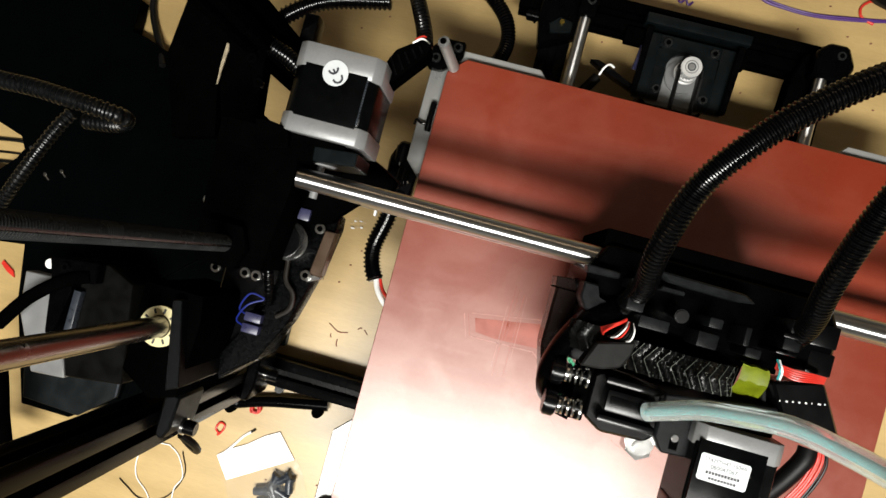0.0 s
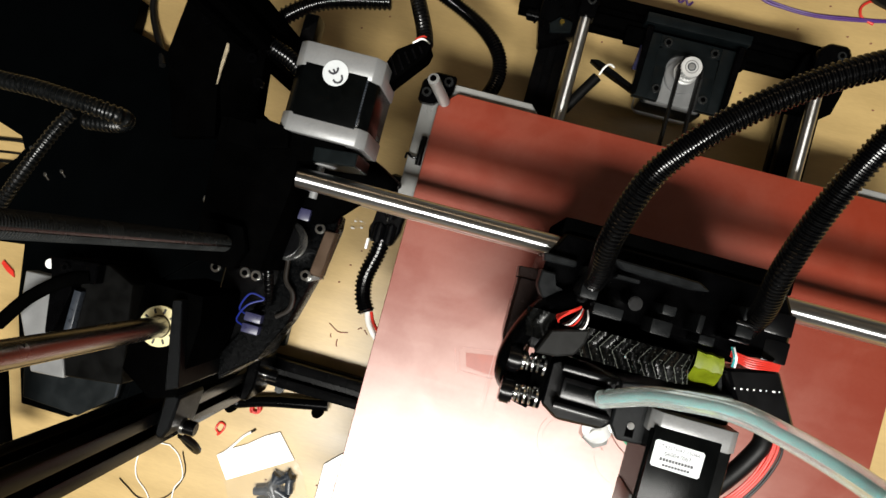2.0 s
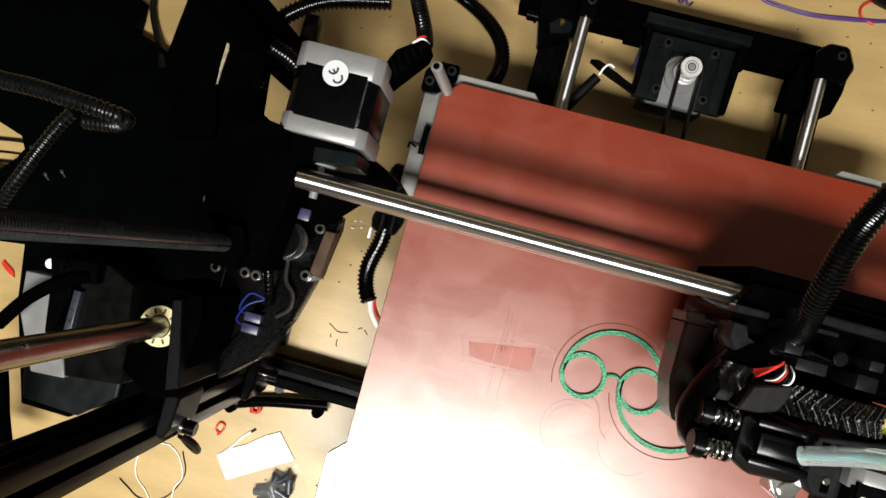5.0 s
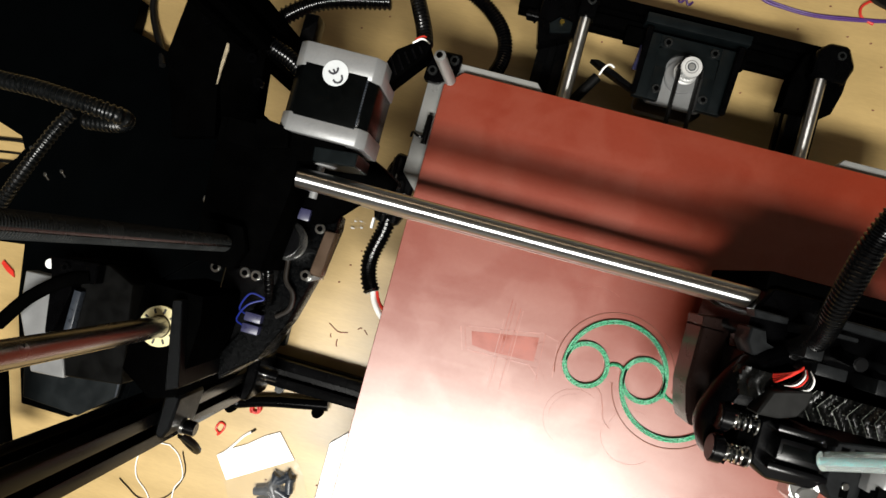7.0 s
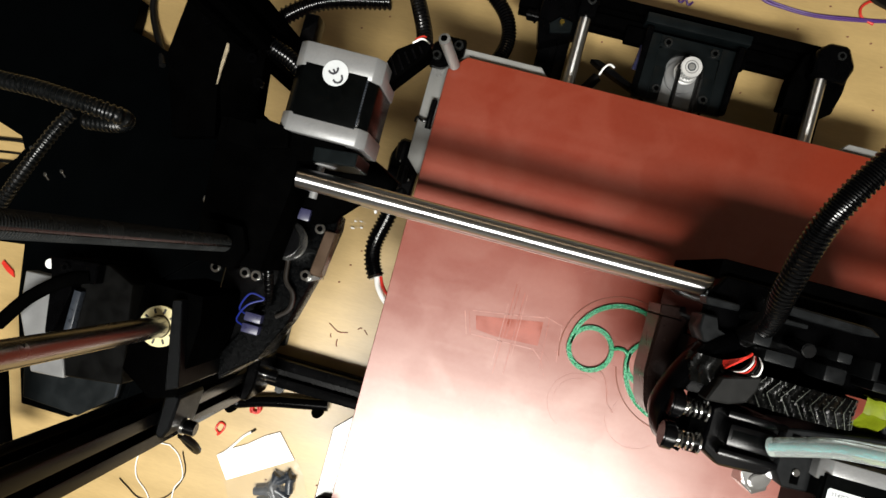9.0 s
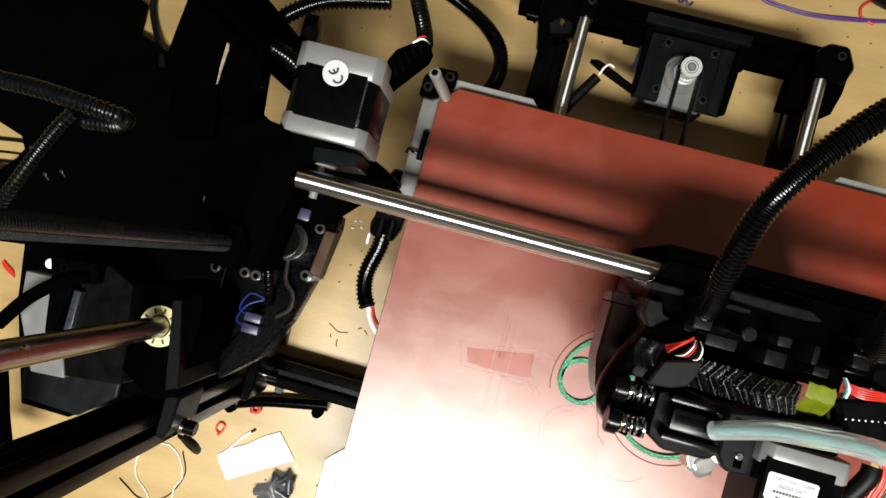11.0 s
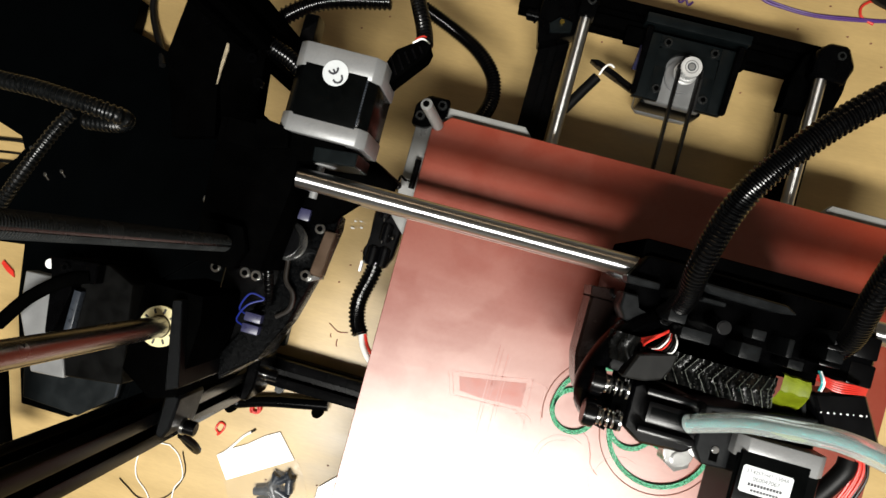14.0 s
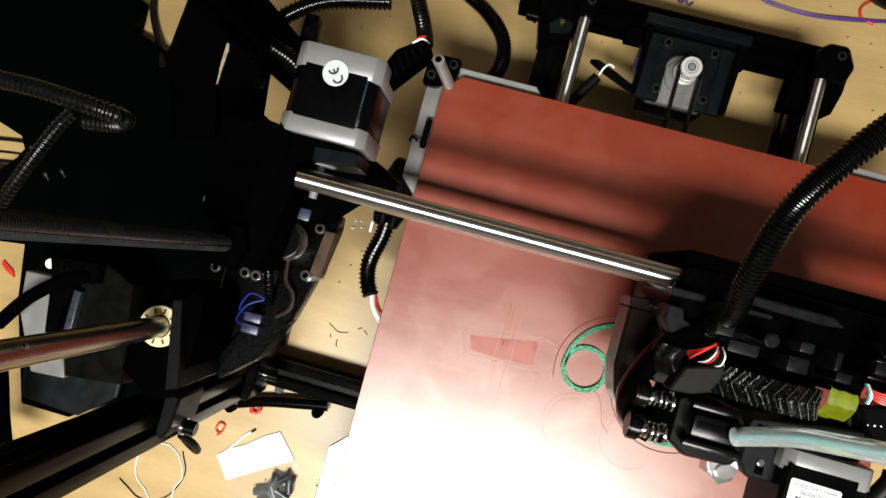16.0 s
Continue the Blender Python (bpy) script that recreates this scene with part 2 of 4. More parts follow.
def ring(cx, cy, z0, z1, r0, r1, n=48, bm=None):
    bm = bm or bmesh.new()
    rows = [[bm.verts.new((cx + r * math.cos(2 * math.pi * i / n), cy + r * math.sin(2 * math.pi * i / n), z)) for i in range(n)]
            for r, z in ((r0, z0), (r1, z0), (r1, z1), (r0, z1))]
    for a, b in zip(rows, rows[1:] + rows[:1]):
        for i in range(n):
            bm.faces.new((a[i], a[(i + 1) % n], b[(i + 1) % n], b[i]))
    return bm


def letters(text, size, x, y, z, bm=None):
    bm = bm or bmesh.new()
    cu = bpy.data.curves.new("writing", "FONT")
    cu.body, cu.size, cu.align_x, cu.align_y = text, size, "CENTER", "CENTER"
    ob = bpy.data.objects.new("writing", cu)
    scene.collection.objects.link(ob)
    bpy.context.view_layer.update()
    me = bpy.data.meshes.new_from_object(ob.evaluated_get(bpy.context.evaluated_depsgraph_get()))
    me.transform(Matrix.Translation((x, y, z)))
    bm.from_mesh(me)
    bpy.data.objects.remove(ob)
    bpy.data.curves.remove(cu)
    bpy.data.meshes.remove(me)
    return bm


# ---- the room and the table ----
def room():
    for name, b, m in (("floor", (-2500, 2500, -2500, 2500, -760, -740), CARPET), ("ceiling", (-2500, 2500, -2500, 2500, 2460, 2480), CEIL),
                       ("wall_north", (-2500, 2500, 2500, 2520, -740, 2460), WALL), ("wall_south", (-2500, 2500, -2520, -2500, -740, 2460), WALL),
                       ("wall_east", (2500, 2520, -2500, 2500, -740, 2460), WALL), ("wall_west", (-2520, -2500, -2500, 2500, -740, 2460), WALL)):
        o = ((b[0] + b[1]) / 2, (b[2] + b[3]) / 2, b[4])
        solid(name, box(*b, bev=0), m, o, kind="structure")
    t = solid("worktable", box(-900, 900, -600, 600, -30, 0, 2), WOOD, (0, 0, -30), "pale maple veneer worktable strewn with small scraps", "table")
    for sx in (-1, 1):
        for sy in (-1, 1):
            part("leg", box(sx * 850 - 25, sx * 850 + 25, sy * 550 - 25, sy * 550 + 25, -740, -30.2, 1), WOOD, t)


# ---- base frame ----
def extrusion(name, x0, x1, y0, y1, z0, z1, axis, mat, label, group):
    """A square slotted profile along one axis: four corner rails round a core."""
    lo, hi = [x0, y0, z0], [x1, y1, z1]
    g = thing(name, (x0 + x1) / 2, (y0 + y1) / 2, z0, label, name.replace("_", " "), group)
    a, b = [i for i in range(3) if i != axis]
    w, gap, deep = hi[a] - lo[a], 5.6, 4.5
    half = (w - gap) / 2
    for i in (0, 1):
        for j in (0, 1):
            l, h = list(lo), list(hi)
            l[a], h[a] = (lo[a], lo[a] + half) if i == 0 else (hi[a] - half, hi[a])
            l[b], h[b] = (lo[b], lo[b] + half) if j == 0 else (hi[b] - half, hi[b])
            part("rail", box(l[0], h[0], l[1], h[1], l[2], h[2], 0.7), mat, g)
    l, h = list(lo), list(hi)
    for k in (a, b):
        l[k], h[k] = lo[k] + deep, hi[k] - deep
    l[axis] += 0.3
    h[axis] -= 0.3
    part("slotted_core", box(l[0], h[0], l[1], h[1], l[2], h[2], 0), mat, g)
    return g


def frame_bars():
    lab, post = "black anodised slotted aluminium frame bar", "black anodised slotted aluminium upright of the gantry"
    extrusion("frame_bar", -134.8, 330, -123, -103, 4, 24, 0, ANOD, lab + " lying on the table", "frame bars")
    extrusion("frame_post", -155, -135, -130, -110, 0, 500, 2, ANOD, post, "frame posts")
    # Same extrusion in MATT: its shaded, unlit look is put into the material.
    extrusion("frame_post", -155, -135, 77, 97, 0, 500, 2, MATT, post, "frame posts")
    for x in (-5, 166):
        extrusion("frame_bar", x, x + 20, -102.8, 168, 22, 42, 1, ANOD, lab + " under the bed rod", "frame bars")
    extrusion("frame_bar", -25, 186, 175, 195, 30, 50, 0, MATT, lab + " across the back", "frame bars")


def bed_axis():
    for x in (19.6, 171.2):
        g = thing("bed_rod", x, 30, 65, "polished steel guide rod under the red bed", "guide rod", "bed guide rods")
        part("rod", rod((x, -130, 65), (x, 176, 65), 4, 28, bev=0.4), STEEL_Y, g)
    h = thing("rod_holder", 172, 176, 42, "black printed block clamping the end of a bed rod", "rod holder", "rod holders")
    part("block", prism([(156, 148), (186, 150), (190, 166), (191, 182), (184, 192), (172, 193), (161, 184), (157, 168)], 42, 58, 1), MATT, h)
    part("cap", prism([(164, 168), (184, 166), (188, 178), (182, 190), (170, 190), (164, 184)], 58, 71, 1.5), BLACK, h)
    screw(178, 183, 71, 2.8, h, h=0.8)
    h = thing("rod_holder", 10, 176, 42, "black printed block clamping the end of a bed rod", "rod holder", "rod holders")
    part("block", prism([(-6, 150), (14, 160), (24, 166), (27, 186), (20, 194), (-10, 194), (-10, 168)], 42, 58, 1), BLACK, h)
    part("cap", box(14, 25, 170, 192, 58, 72, 1.5), BLACK, h)
    screw(20.5, 180, 72, 2.8, h, mat=THREAD, h=0.8)
    b = part("bolt", rod((-18, 170, 50), (-10, 170, 50), 4, 18, bev=0.6), BLACK, h)
    part("washer", rod((-12.4, 170, 50), (-11, 170, 50), 5, 18), BLACK, b)
    part("wedge", prism([(0, 158), (13, 161), (13, 168), (4, 170), (-2, 164)], 58, 60, 0.5), SLATE, h)
    part("grub_screw", rod((6, 166, 58), (6, 166, 62), 1.6, 12), material("brass", (0.55, 0.42, 0.10), 0.3, metal=1.0), h)


def bed_motor():
    g = thing("bed_motor", 91, 155, 8, "square black stepper motor standing upright below its mount", "stepper motor")
    part("body", box(70, 112, 134, 176, 16, 40, 2), LAMIN, g)
    part("end_cap", prism([(74, 134), (108, 134), (112, 138), (112, 172), (108, 176), (74, 176), (70, 172), (70, 138)], 40, 49.6, 0.5), CAST, g)
    part("end_cap", prism([(74, 134), (108, 134), (112, 138), (112, 172), (108, 176), (74, 176), (70, 172), (70, 138)], 8, 16, 0.5), CAST, g)
    part("boss", rod((90.8, 153.2, 49.6), (90.8, 153.2, 52), 11, 40, bev=0.4), CAST, g)
    part("shaft", rod((90.8, 153.2, 52), (90.8, 153.2, 75.2), 2.0, 16, bev=0.5), ALU, g)
    m = thing("motor_mount", 91, 158, 42, "black printed bracket holding the bed motor with four screws", "motor mount")
    bm = bmesh.new()
    k = 24
    rows = [[bm.verts.new((90.8 + r * math.cos(math.pi * i / k), 155 + r * math.sin(math.pi * i / k), z)) for i in range(k + 1)
             for r in ((min(19.7 / max(0.01, abs(math.cos(math.pi * i / k))), 13 / max(0.01, math.sin(math.pi * i / k))) if wide else 12.4),)] for wide, z in ((0, 50.2), (1, 50.2), (1, 56), (0, 56))]
    for p, q in zip(rows, rows[1:] + rows[:1]):
        for i in range(k):
            bm.faces.new((p[i], p[i + 1], q[i + 1], q[i]))
    for b in ((62, 71.4, 133, 176), (111, 120, 133, 176), (71.4, 111, 168, 176), (71.4, 78.8, 133, 155), (103.6, 111, 133, 155)):
        box(*b, 50.2, 56, 0.3, bm)
    part("plate", bm, SLATE, m)
    part("lip", box(58, 126, 179.5, 186, 50.2, 62, 0.8), SLATE, m)
    for x0, x1 in ((48, 61.8), (120.2, 128)):
        part("tab", box(x0, x1, 166.5, 177, 46, 55, 1.5), MATT, m)
    part("side_wall", prism([(60, 133), (63.5, 133), (64.5, 178), (60, 178)], 56, 61, 0.5), BLACK, m)
    part("side_wall", prism([(118, 133), (121.5, 133), (124, 178), (119.5, 178)], 56, 61, 0.5), BLACK, m)
    for x in (75.9, 106.5):
        for y in (140, 170.9):
            screw(x, y, 56, 2.9, m, h=2.0)
    p = thing("drive_pulley", 90.8, 153.2, 60, "small silver toothed pulley on the motor shaft", "pulley")
    part("flange", ring(90.8, 153.2, 60, 61.2, 2.6, 7.6), PULLEY, p)
    part("flange", ring(90.8, 153.2, 73, 74.4, 2.6, 6.4), PULLEY, p)
    bm = bmesh.new()
    ring(90.8, 153.2, 61.2, 66, 2.6, 7, bm=bm)
    for i in range(20):
        a = 2 * math.pi * i / 20
        rod((90.8 + 6 * math.cos(a), 153.2 + 6 * math.sin(a), 66), (90.8 + 6 * math.cos(a), 153.2 + 6 * math.sin(a), 73), 0.7, 6, bm=bm)
    part("teeth", bm, PULLEY, p)
    part("hub", ring(90.8, 153.2, 66, 73, 2.6, 5.4), PULLEY, p)
    part("face_groove", ring(90.8, 153.2, 74.4, 74.46, 3.6, 4.2), ALU, p)
    part("shaft_recess", ring(90.8, 153.2, 74.4, 74.5, 2.05, 2.7), KNOB, p)
    b = thing("drive_belt", 91, 50, 66, "thin black toothed belt running under the bed", "belt")
    for x in (84.7, 97.7):
        bm = box(x - 0.7, x + 0.7, -60, 155, 66.3, 72.6, 0.1)
        for i in range(100):
            y = -58 + 2.1 * i
            s = 1 if x < 91 else -1
            box(x + s * 0.4 - 0.5, x + s * 0.4 + 0.7, y, y + 1.0, 66.4, 72.4, 0, bm)
        part("strand", bm, RUBBER, b)
    bm = bmesh.new()
    k = 18
    ins = [[bm.verts.new((90.8 + r * math.cos(math.pi * i / k), 153.2 + r * math.sin(math.pi * i / k), z)) for i in range(k + 1)]
           for r, z in ((6.0, 66.3), (7.2, 66.3), (7.2, 72.6), (6.0, 72.6))]
    for a, c in zip(ins, ins[1:] + ins[:1]):
        for i in range(k):
            bm.faces.new((a[i], a[i + 1], c[i + 1], c[i]))
    part("bend", bm, RUBBER, b)
    c = thing("motor_cable", 40, 140, 48, "short black cable with a white wire plugged into the bed motor", "cable")
    part("sleeve", sweep([(22, 112, 56), (30, 126, 57), (38, 139, 58)], 3.4, 2), RUBBER, c)
    part("wire", sweep([(38, 139, 59), (40, 144, 61), (43, 147, 60), (47, 146, 58)], 0.65, 1, 8), WIRE_WHITE, c, "bare white wire")
    part("plug", prism([(30, 149), (36, 150), (50, 144), (62, 139), (62, 135), (50, 140), (36, 146)], 48, 56, 0.8), SMOOTH, c)
    part("blue_wire", sweep([(60, 150, 52), (61, 160, 55), (62, 168, 52)], 2.2, 2, 8), PLUG, c)


# ---- heated bed, moving ----
def heated_bed():
    g = thing("print_bed", 95, -29, 82, "red glue-smeared printing bed on a pale aluminium plate", "print bed")
    bm = prism([(-54, -166), (-44, -176), (234, -176), (244, -166), (244, 108), (234, 118), (-44, 118), (-54, 108)], 89.6, 93, 0.25)
    s = part("sheet", bm, RED, g)
    part("edge", prism([(-54.5, -166.2), (-44.2, -176.5), (234.2, -176.5), (244.5, -166.2), (244.5, 108.2), (234.2, 118.5), (-44.2, 118.5), (-54.5, 108.2)], 87.6, 89.5, 0.2), EDGE, s)
    for sx in (-1, 1):
        for sy in (-1, 1):
            e = 0 if sy > 0 else 14  # the front ears are shorter
            pts = [(95 + sx * x, -29 + sy * y) for x, y in ((160, 80 + e), (160, 148), (154, 154), (94, 154), (85, 144), (85, 90 + e), (150, 70 + e))]
            part("ear", prism(pts if sx * sy > 0 else pts[::-1], 82, 86, 0.4), ALU, g, "pale aluminium corner ear of the carriage plate")
    part("carriage_plate", box(6, 184, -125, 68, 82.2, 85.8, 0.4), ALU, g)
    for sy in (1, -1):
        cy = -29 + sy * 146
        b = part("corner_bracket", prism([(-67, cy - 9), (-58, cy - 9), (-47, cy + 2), (-47, cy + 11), (-60, cy + 11), (-67, cy + 4)][::1], 86, 94, 1.2), BLACK, g)
        screw(-62.5, cy - 3, 94, 2.9, b)
        screw(-51, cy + 6, 94, 2.9, b)
        q, p = Vector((-50.5, -29 + sy * 140, 93.2)), Vector((-56, -29 + sy * 144, 128))
        d = (q - p).normalized()
        a = part("standoff", rod(p, q, 3.4, 24, bev=0.9), ALU, g, "tall silver corner pin with a hexagon socket")
        part("socket", rod(p - d * 0.12, p + d * 0.1, 1.9, 16), MATT, a)
        part("foot", rod((-57, cy, 86), (-57, cy, 99), 2.2, 12), SMOOTH, b)
    # spring clip on the side
    bm = sweep([(-57, 88, 90), (-57, 79, 91), (-57, 70, 90)], 1.9, 1.5, 10)
    c = part("side_clip", bm, SMOOTH, g)
    part("hook", sweep([(-57, 75, 90), (-61, 74, 91), (-65, 76, 89), (-66, 73, 87)], 0.8, 1, 8), SMOOTH, c)
    # faint outlines left by an earlier print
    z = 93.03
    def line(name, a, b, w=0.9, m=GHOST):
        a, b = Vector((*a, z)), Vector((*b, z))
        s = (b - a).normalized().cross(Vector((0, 0, 1))) * w / 2
        bm = bmesh.new()
        lo = [bm.verts.new(v) for v in (a - s, b - s, b + s, a + s)]
        hi = [bm.verts.new(v.co + Vector((0, 0, 0.06))) for v in lo]
        bm.faces.new(hi)
        for i in range(4):
            bm.faces.new((lo[i], lo[(i + 1) % 4], hi[(i + 1) % 4], hi[i]))
        return part(name, bm, m, s_)
    s_ = s
    part("clean_patch", prism([(1.6, -32), (4, -40), (16, -41), (42, -39.8), (41.6, -25), (25, -28)][::-1], z, z + 0.05, 0), SMEAR, s, "smooth dark red patch in the outline of an old print")
    for a, b, w, m in (((20.6, -7), (20.2, -63), 0.5, GHOST), ((23, -9), (22.4, -40), 0.4, GHOST), ((26.6, -11), (26.4, -62), 0.5, GHOST), ((28.4, -12), (28.4, -50), 0.3, PALE), ((18.6, -20), (18.4, -58), 0.4, PALE),
                       ((-5.4, -31), (-1, -44.5), 0.5, PALE), ((-3, -30.5), (1, -43), 0.4, GHOST), ((-1, -29.6), (24, -25.6), 0.5, PALE), ((24, -25.6), (42, -22.4), 0.6, PALE), ((2, -43.5), (39, -42.5), 0.6, PALE),
                       ((39.4, -42), (46, -47.5), 0.5, PALE), ((46.2, -47.6), (50, -56), 0.4, GHOST), ((44.6, -21.5), (46.4, -55), 0.4, GHOST), ((53, -26), (55, -46), 0.4, PALE), ((42, -21.6), (53, -24.5), 0.5, PALE)):
        line("glue_line", a, b, w, m)
    for cx, cy, r, a0, a1, m in ((47, -33, 6.6, 100, 260, GHOST), (49, -32, 9.0, -70, 80, PALE), (44, -50, 7, 20, 140, PALE), (73, -66, 17.5, 60, 250, GHOST), (73, -66, 14.5, 90, 200, PALE), (108, -66, 17.5, 190, 320, GHOST),
                                 (108, -66, 14.5, 60, 170, PALE), (70, -8, 22, 60, 130, PALE), (88, -49, 10, 60, 170, PALE)):
        part("glue_line", sweep(arc(cx, cy, z, r, a0, a1), 0.08, 1.5, 6), m, s)
    part("glue_line", sweep([(77, -43, z), (84, -46, z), (88, -54, z), (90, -61, z), (95, -66, z)], 0.3, 1, 6), PALE, s)
    # cable of the heater
    k = part("heater_cable", loom([(-68, 22, 76), (-69, 12, 74), (-73, -6, 71), (-71, -19, 70), (-66, -28, 71)], 5.6), LOOM, g, "ribbed black sleeve of the heater wires")
    part("wire", sweep([(-66, -26, 71), (-63, -32, 75), (-57, -38, 81), (-50, -43, 84)], 1.9, 1.5, 10), WIRE_WHITE, k)
    part("wire", sweep([(-63, -26, 73), (-60, -31, 76), (-55, -35, 82), (-48, -39, 84)], 1.0, 1.5, 8), WIRE_RED, k)
    bm = prism([(-76, 18), (-62, 17), (-58, 26), (-57, 44), (-60, 62), (-72, 63), (-77, 50), (-74, 36), (-78, 26)], 70, 80, 1.5)
    for x, y in ((-71, 24), (-64, 25), (-66, 40), (-70, 54), (-63, 56)):
        rod((x, y - 6, 79), (x, y + 6, 79), 4.0, 14, bev=1.0, bm=bm)
    pl = part("plug", bm, SMOOTH, k)
    for x, y in ((-67, 33), (-61, 37), (-69, 47), (-60, 50)):
        part("pin", rod((x, y, 82), (x, y + 1.5, 83.4), 0.7, 10), CHROME, pl)
    part("tag", box(-77.5, -76, 12, 19, 74, 78, 0.4), PAPER, pl, "small white plastic tag")
    c = part("sensor_cable", loom([(-52, 112, 74), (-36, 117, 70), (-29, 127, 64), (-25, 143, 60), (-29, 158, 60), (-42, 171, 60), (-60, 180, 62), (-85, 188, 70)], 5.0, 2.0), LOOM, g)
    return g


def green_print():
    g = thing("green_print", 95, -33, 93, "bright green freshly printed rings joined by arcs on the red bed", "printed part")
    z0, z1 = 93.1, 95.2
    y = -33.0
    for cx in (72, 107):
        bm = ring(cx, y, z0, z1, 11.2, 12.6)
        ring(cx, y, z0, z1 - 0.1, 12.5, 13.9, bm=bm)
        part("ring", bm, GREEN, g)
    def bead(cx, a0, a1, r=30.0, k=60):
        bm = bmesh.new()
        for ra, rb in ((r - 1.35, r), (r, r + 1.35)):
            rows = [[bm.verts.new(p) for p in arc(cx, y, z, rr, a0, a1, k)] for rr, z in ((ra, z0), (rb - 0.1, z0), (rb - 0.1, z1), (ra, z1))]
            for a, b in zip(rows, rows[1:] + rows[:1]):
                for i in range(k):
                    bm.faces.new((a[i], a[i + 1], b[i + 1], b[i]))
        return bm
    part("arc", bead(89.5, 180, -14), GREEN, g)
    part("arc", bead(124.5, 172, 360), GREEN, g)
    part("link", sweep([(84.5, y + 3, 94.2), (88, y + 4.6, 94.2), (92, y + 4.4, 94.2), (95, y + 1, 94.2)], 1.1, 0.8, 8), GREEN, g)
    part("link", sweep([(119, y - 3, 94.2), (122, y - 6, 94.2), (127, y - 8, 94.2)], 1.1, 0.8, 8), GREEN, g)
    part("skirt", sweep(arc(89.5, y, 93.25, 35.3, 195, -5, 40), 0.32, 1.5, 6), EDGE, g, "thin dark skirt line round the print")
    part("skirt", sweep(arc(124.5, y, 93.25, 35.3, 190, 330, 40), 0.32, 1.5, 6), EDGE, g, "thin dark skirt line round the print")
    return g


# ---- cross rods and the end of the cross axis ----
def cross_axis():
    for z, r in ((187, 5), (138, 4)):
        g = thing("cross_rod", 100, 17.3, z, "polished steel cross rod carrying the extruder", "guide rod", "cross rods")
        part("rod", rod((-101, 17.3, z), (330, 17.3, z), r, 36, bev=0.5), STEEL, g)
    g = thing("cross_axis_end", -120, -30, 110, "black printed end block of the cross axis with screws and pulleys", "axis end")
    part("block", prism([(-138, 36), (-104, 36), (-97, 24), (-97, 8), (-101, -30), (-134, -30)], 118, 194, 0.4), MATT, g)
    part("motor_plate", prism([(-134, 36), (-77, 36), (-77, 29), (-97, 24), (-134, 24)], 150, 196, 0.4), MATT, g)
    # Black plate below the motor; its right end stands in for table shadow.
    part("under_plate_and_shade", prism([(-86.4, 21.6), (-58.7, 22.8), (-57.6, 30.2), (-68.1, 36.6), (-76.6, 40.6), (-91.4, 39.8), (-116.9, 23.8)], 138, 150, 0.5), MATT, g)
    part("arm_cover", prism([(-104.0, -0.1), (-92.1, -3.1), (-80.6, 0.6), (-78.2, 5.6), (-71.3, 12.3), (-67.6, 15.8), (-88.3, 17.1), (-109.0, 12.5)], 158, 166, 0.5), MATT, g)
    part("coupling_block", prism([(-90.0, 25.8), (-69.9, 27.9), (-70.0, 34.3), (-90.8, 32.6)], 165, 197, 0.6), SLATE, g)
    part("bearing_housing", prism([(-150, -48), (-122, -48), (-120, -60), (-122, -96), (-134, -100), (-150, -90)], 130, 198, 0.15), MATT, g)
    part("motor_bracket", prism([(-116.1, 24.4), (-101.8, 28.2), (-102.6, 34.9), (-106.6, 37.6), (-112.3, 38.3), (-119.8, 38.0)], 160, 200, 0.5), MATT, g)
    part("feed_cable", loom([(-82.6, 39.6, 150.0), (-77.2, 38.3, 140.0), (-72.7, 37.1, 122.0), (-68.8, 35.1, 104.0), (-64.2, 32.9, 92.0)], 2.4, 2.2, 12), LOOM, g)
    part("web", prism([(-134, -28), (-101, -28), (-96, -55), (-103, -78), (-122, -96), (-134, -60)], 118, 150, 1), SMOOTH, g)
    part("front_arm", prism([(-97, 8), (-80, 5), (-79.5, -2), (-82, -20), (-91, -55), (-102, -78), (-120, -92), (-122, -80), (-104, -50), (-100, -20)], 140, 157.5, 0.6), SPECK, g)
    part("side_bar", prism([(-84.5, -4), (-78.5, -4), (-80.5, -28), (-87, -28)][::-1], 150, 160, 0.6), BROWN, g, "glossy brown metal bar")
    # Bright metal piece puts the light on the bar's end into its colour.
    part("lit_bar_end", prism([(-87.4, -32.5), (-80.7, -29.5), (-80.7, -28.1), (-87, -28.1)], 150, 159, 0.2), CHROME, g)
    part("bearing_wall", prism([(-133, -52), (-128.5, -51), (-119.5, -90), (-125.5, -92.5)][::-1], 150, 204, 0.5), PRINTED, g)
    b = part("bearing", ring(-137.5, -66.2, 160, 200, 5.4, 9.5), CREAM, g, "cream slotted linear bearing")
    bm = bmesh.new()
    for i in range(10):
        a = 2 * math.pi * i / 10 + 0.2
        c, s = math.cos(a), math.sin(a)
        rod((-137.5 + 6.2 * c, -66.2 + 6.2 * s, 200.1), (-137.5 + 8.4 * c, -66.2 + 8.4 * s, 200.1), 0.5, 6, bm=bm)
    part("slots", bm, INK, b)
    part("pulley", rod((-100, -14, 146), (-100, -14, 166), 10, 40, bev=0.6), CHROME, g)
    part("pulley_disc", rod((-102.5, -14.5, 166), (-102.5, -14.5, 166.6), 8.6, 36), SMOOTH, g)
    part("pulley_cover", prism([(-112, -2), (-104, -2), (-100.5, -12), (-103, -30), (-112, -30)], 158, 169, 1), SMOOTH, g)
    part("pulley", rod((-114, -20, 150), (-114, -20, 164), 9, 36, bev=0.6), ANOD, g)
    part("nut_trap", prism([(-130, -12), (-112, -12), (-108, -22), (-112, -32), (-130, -32)], 190, 200, 0.2), MATT, g)
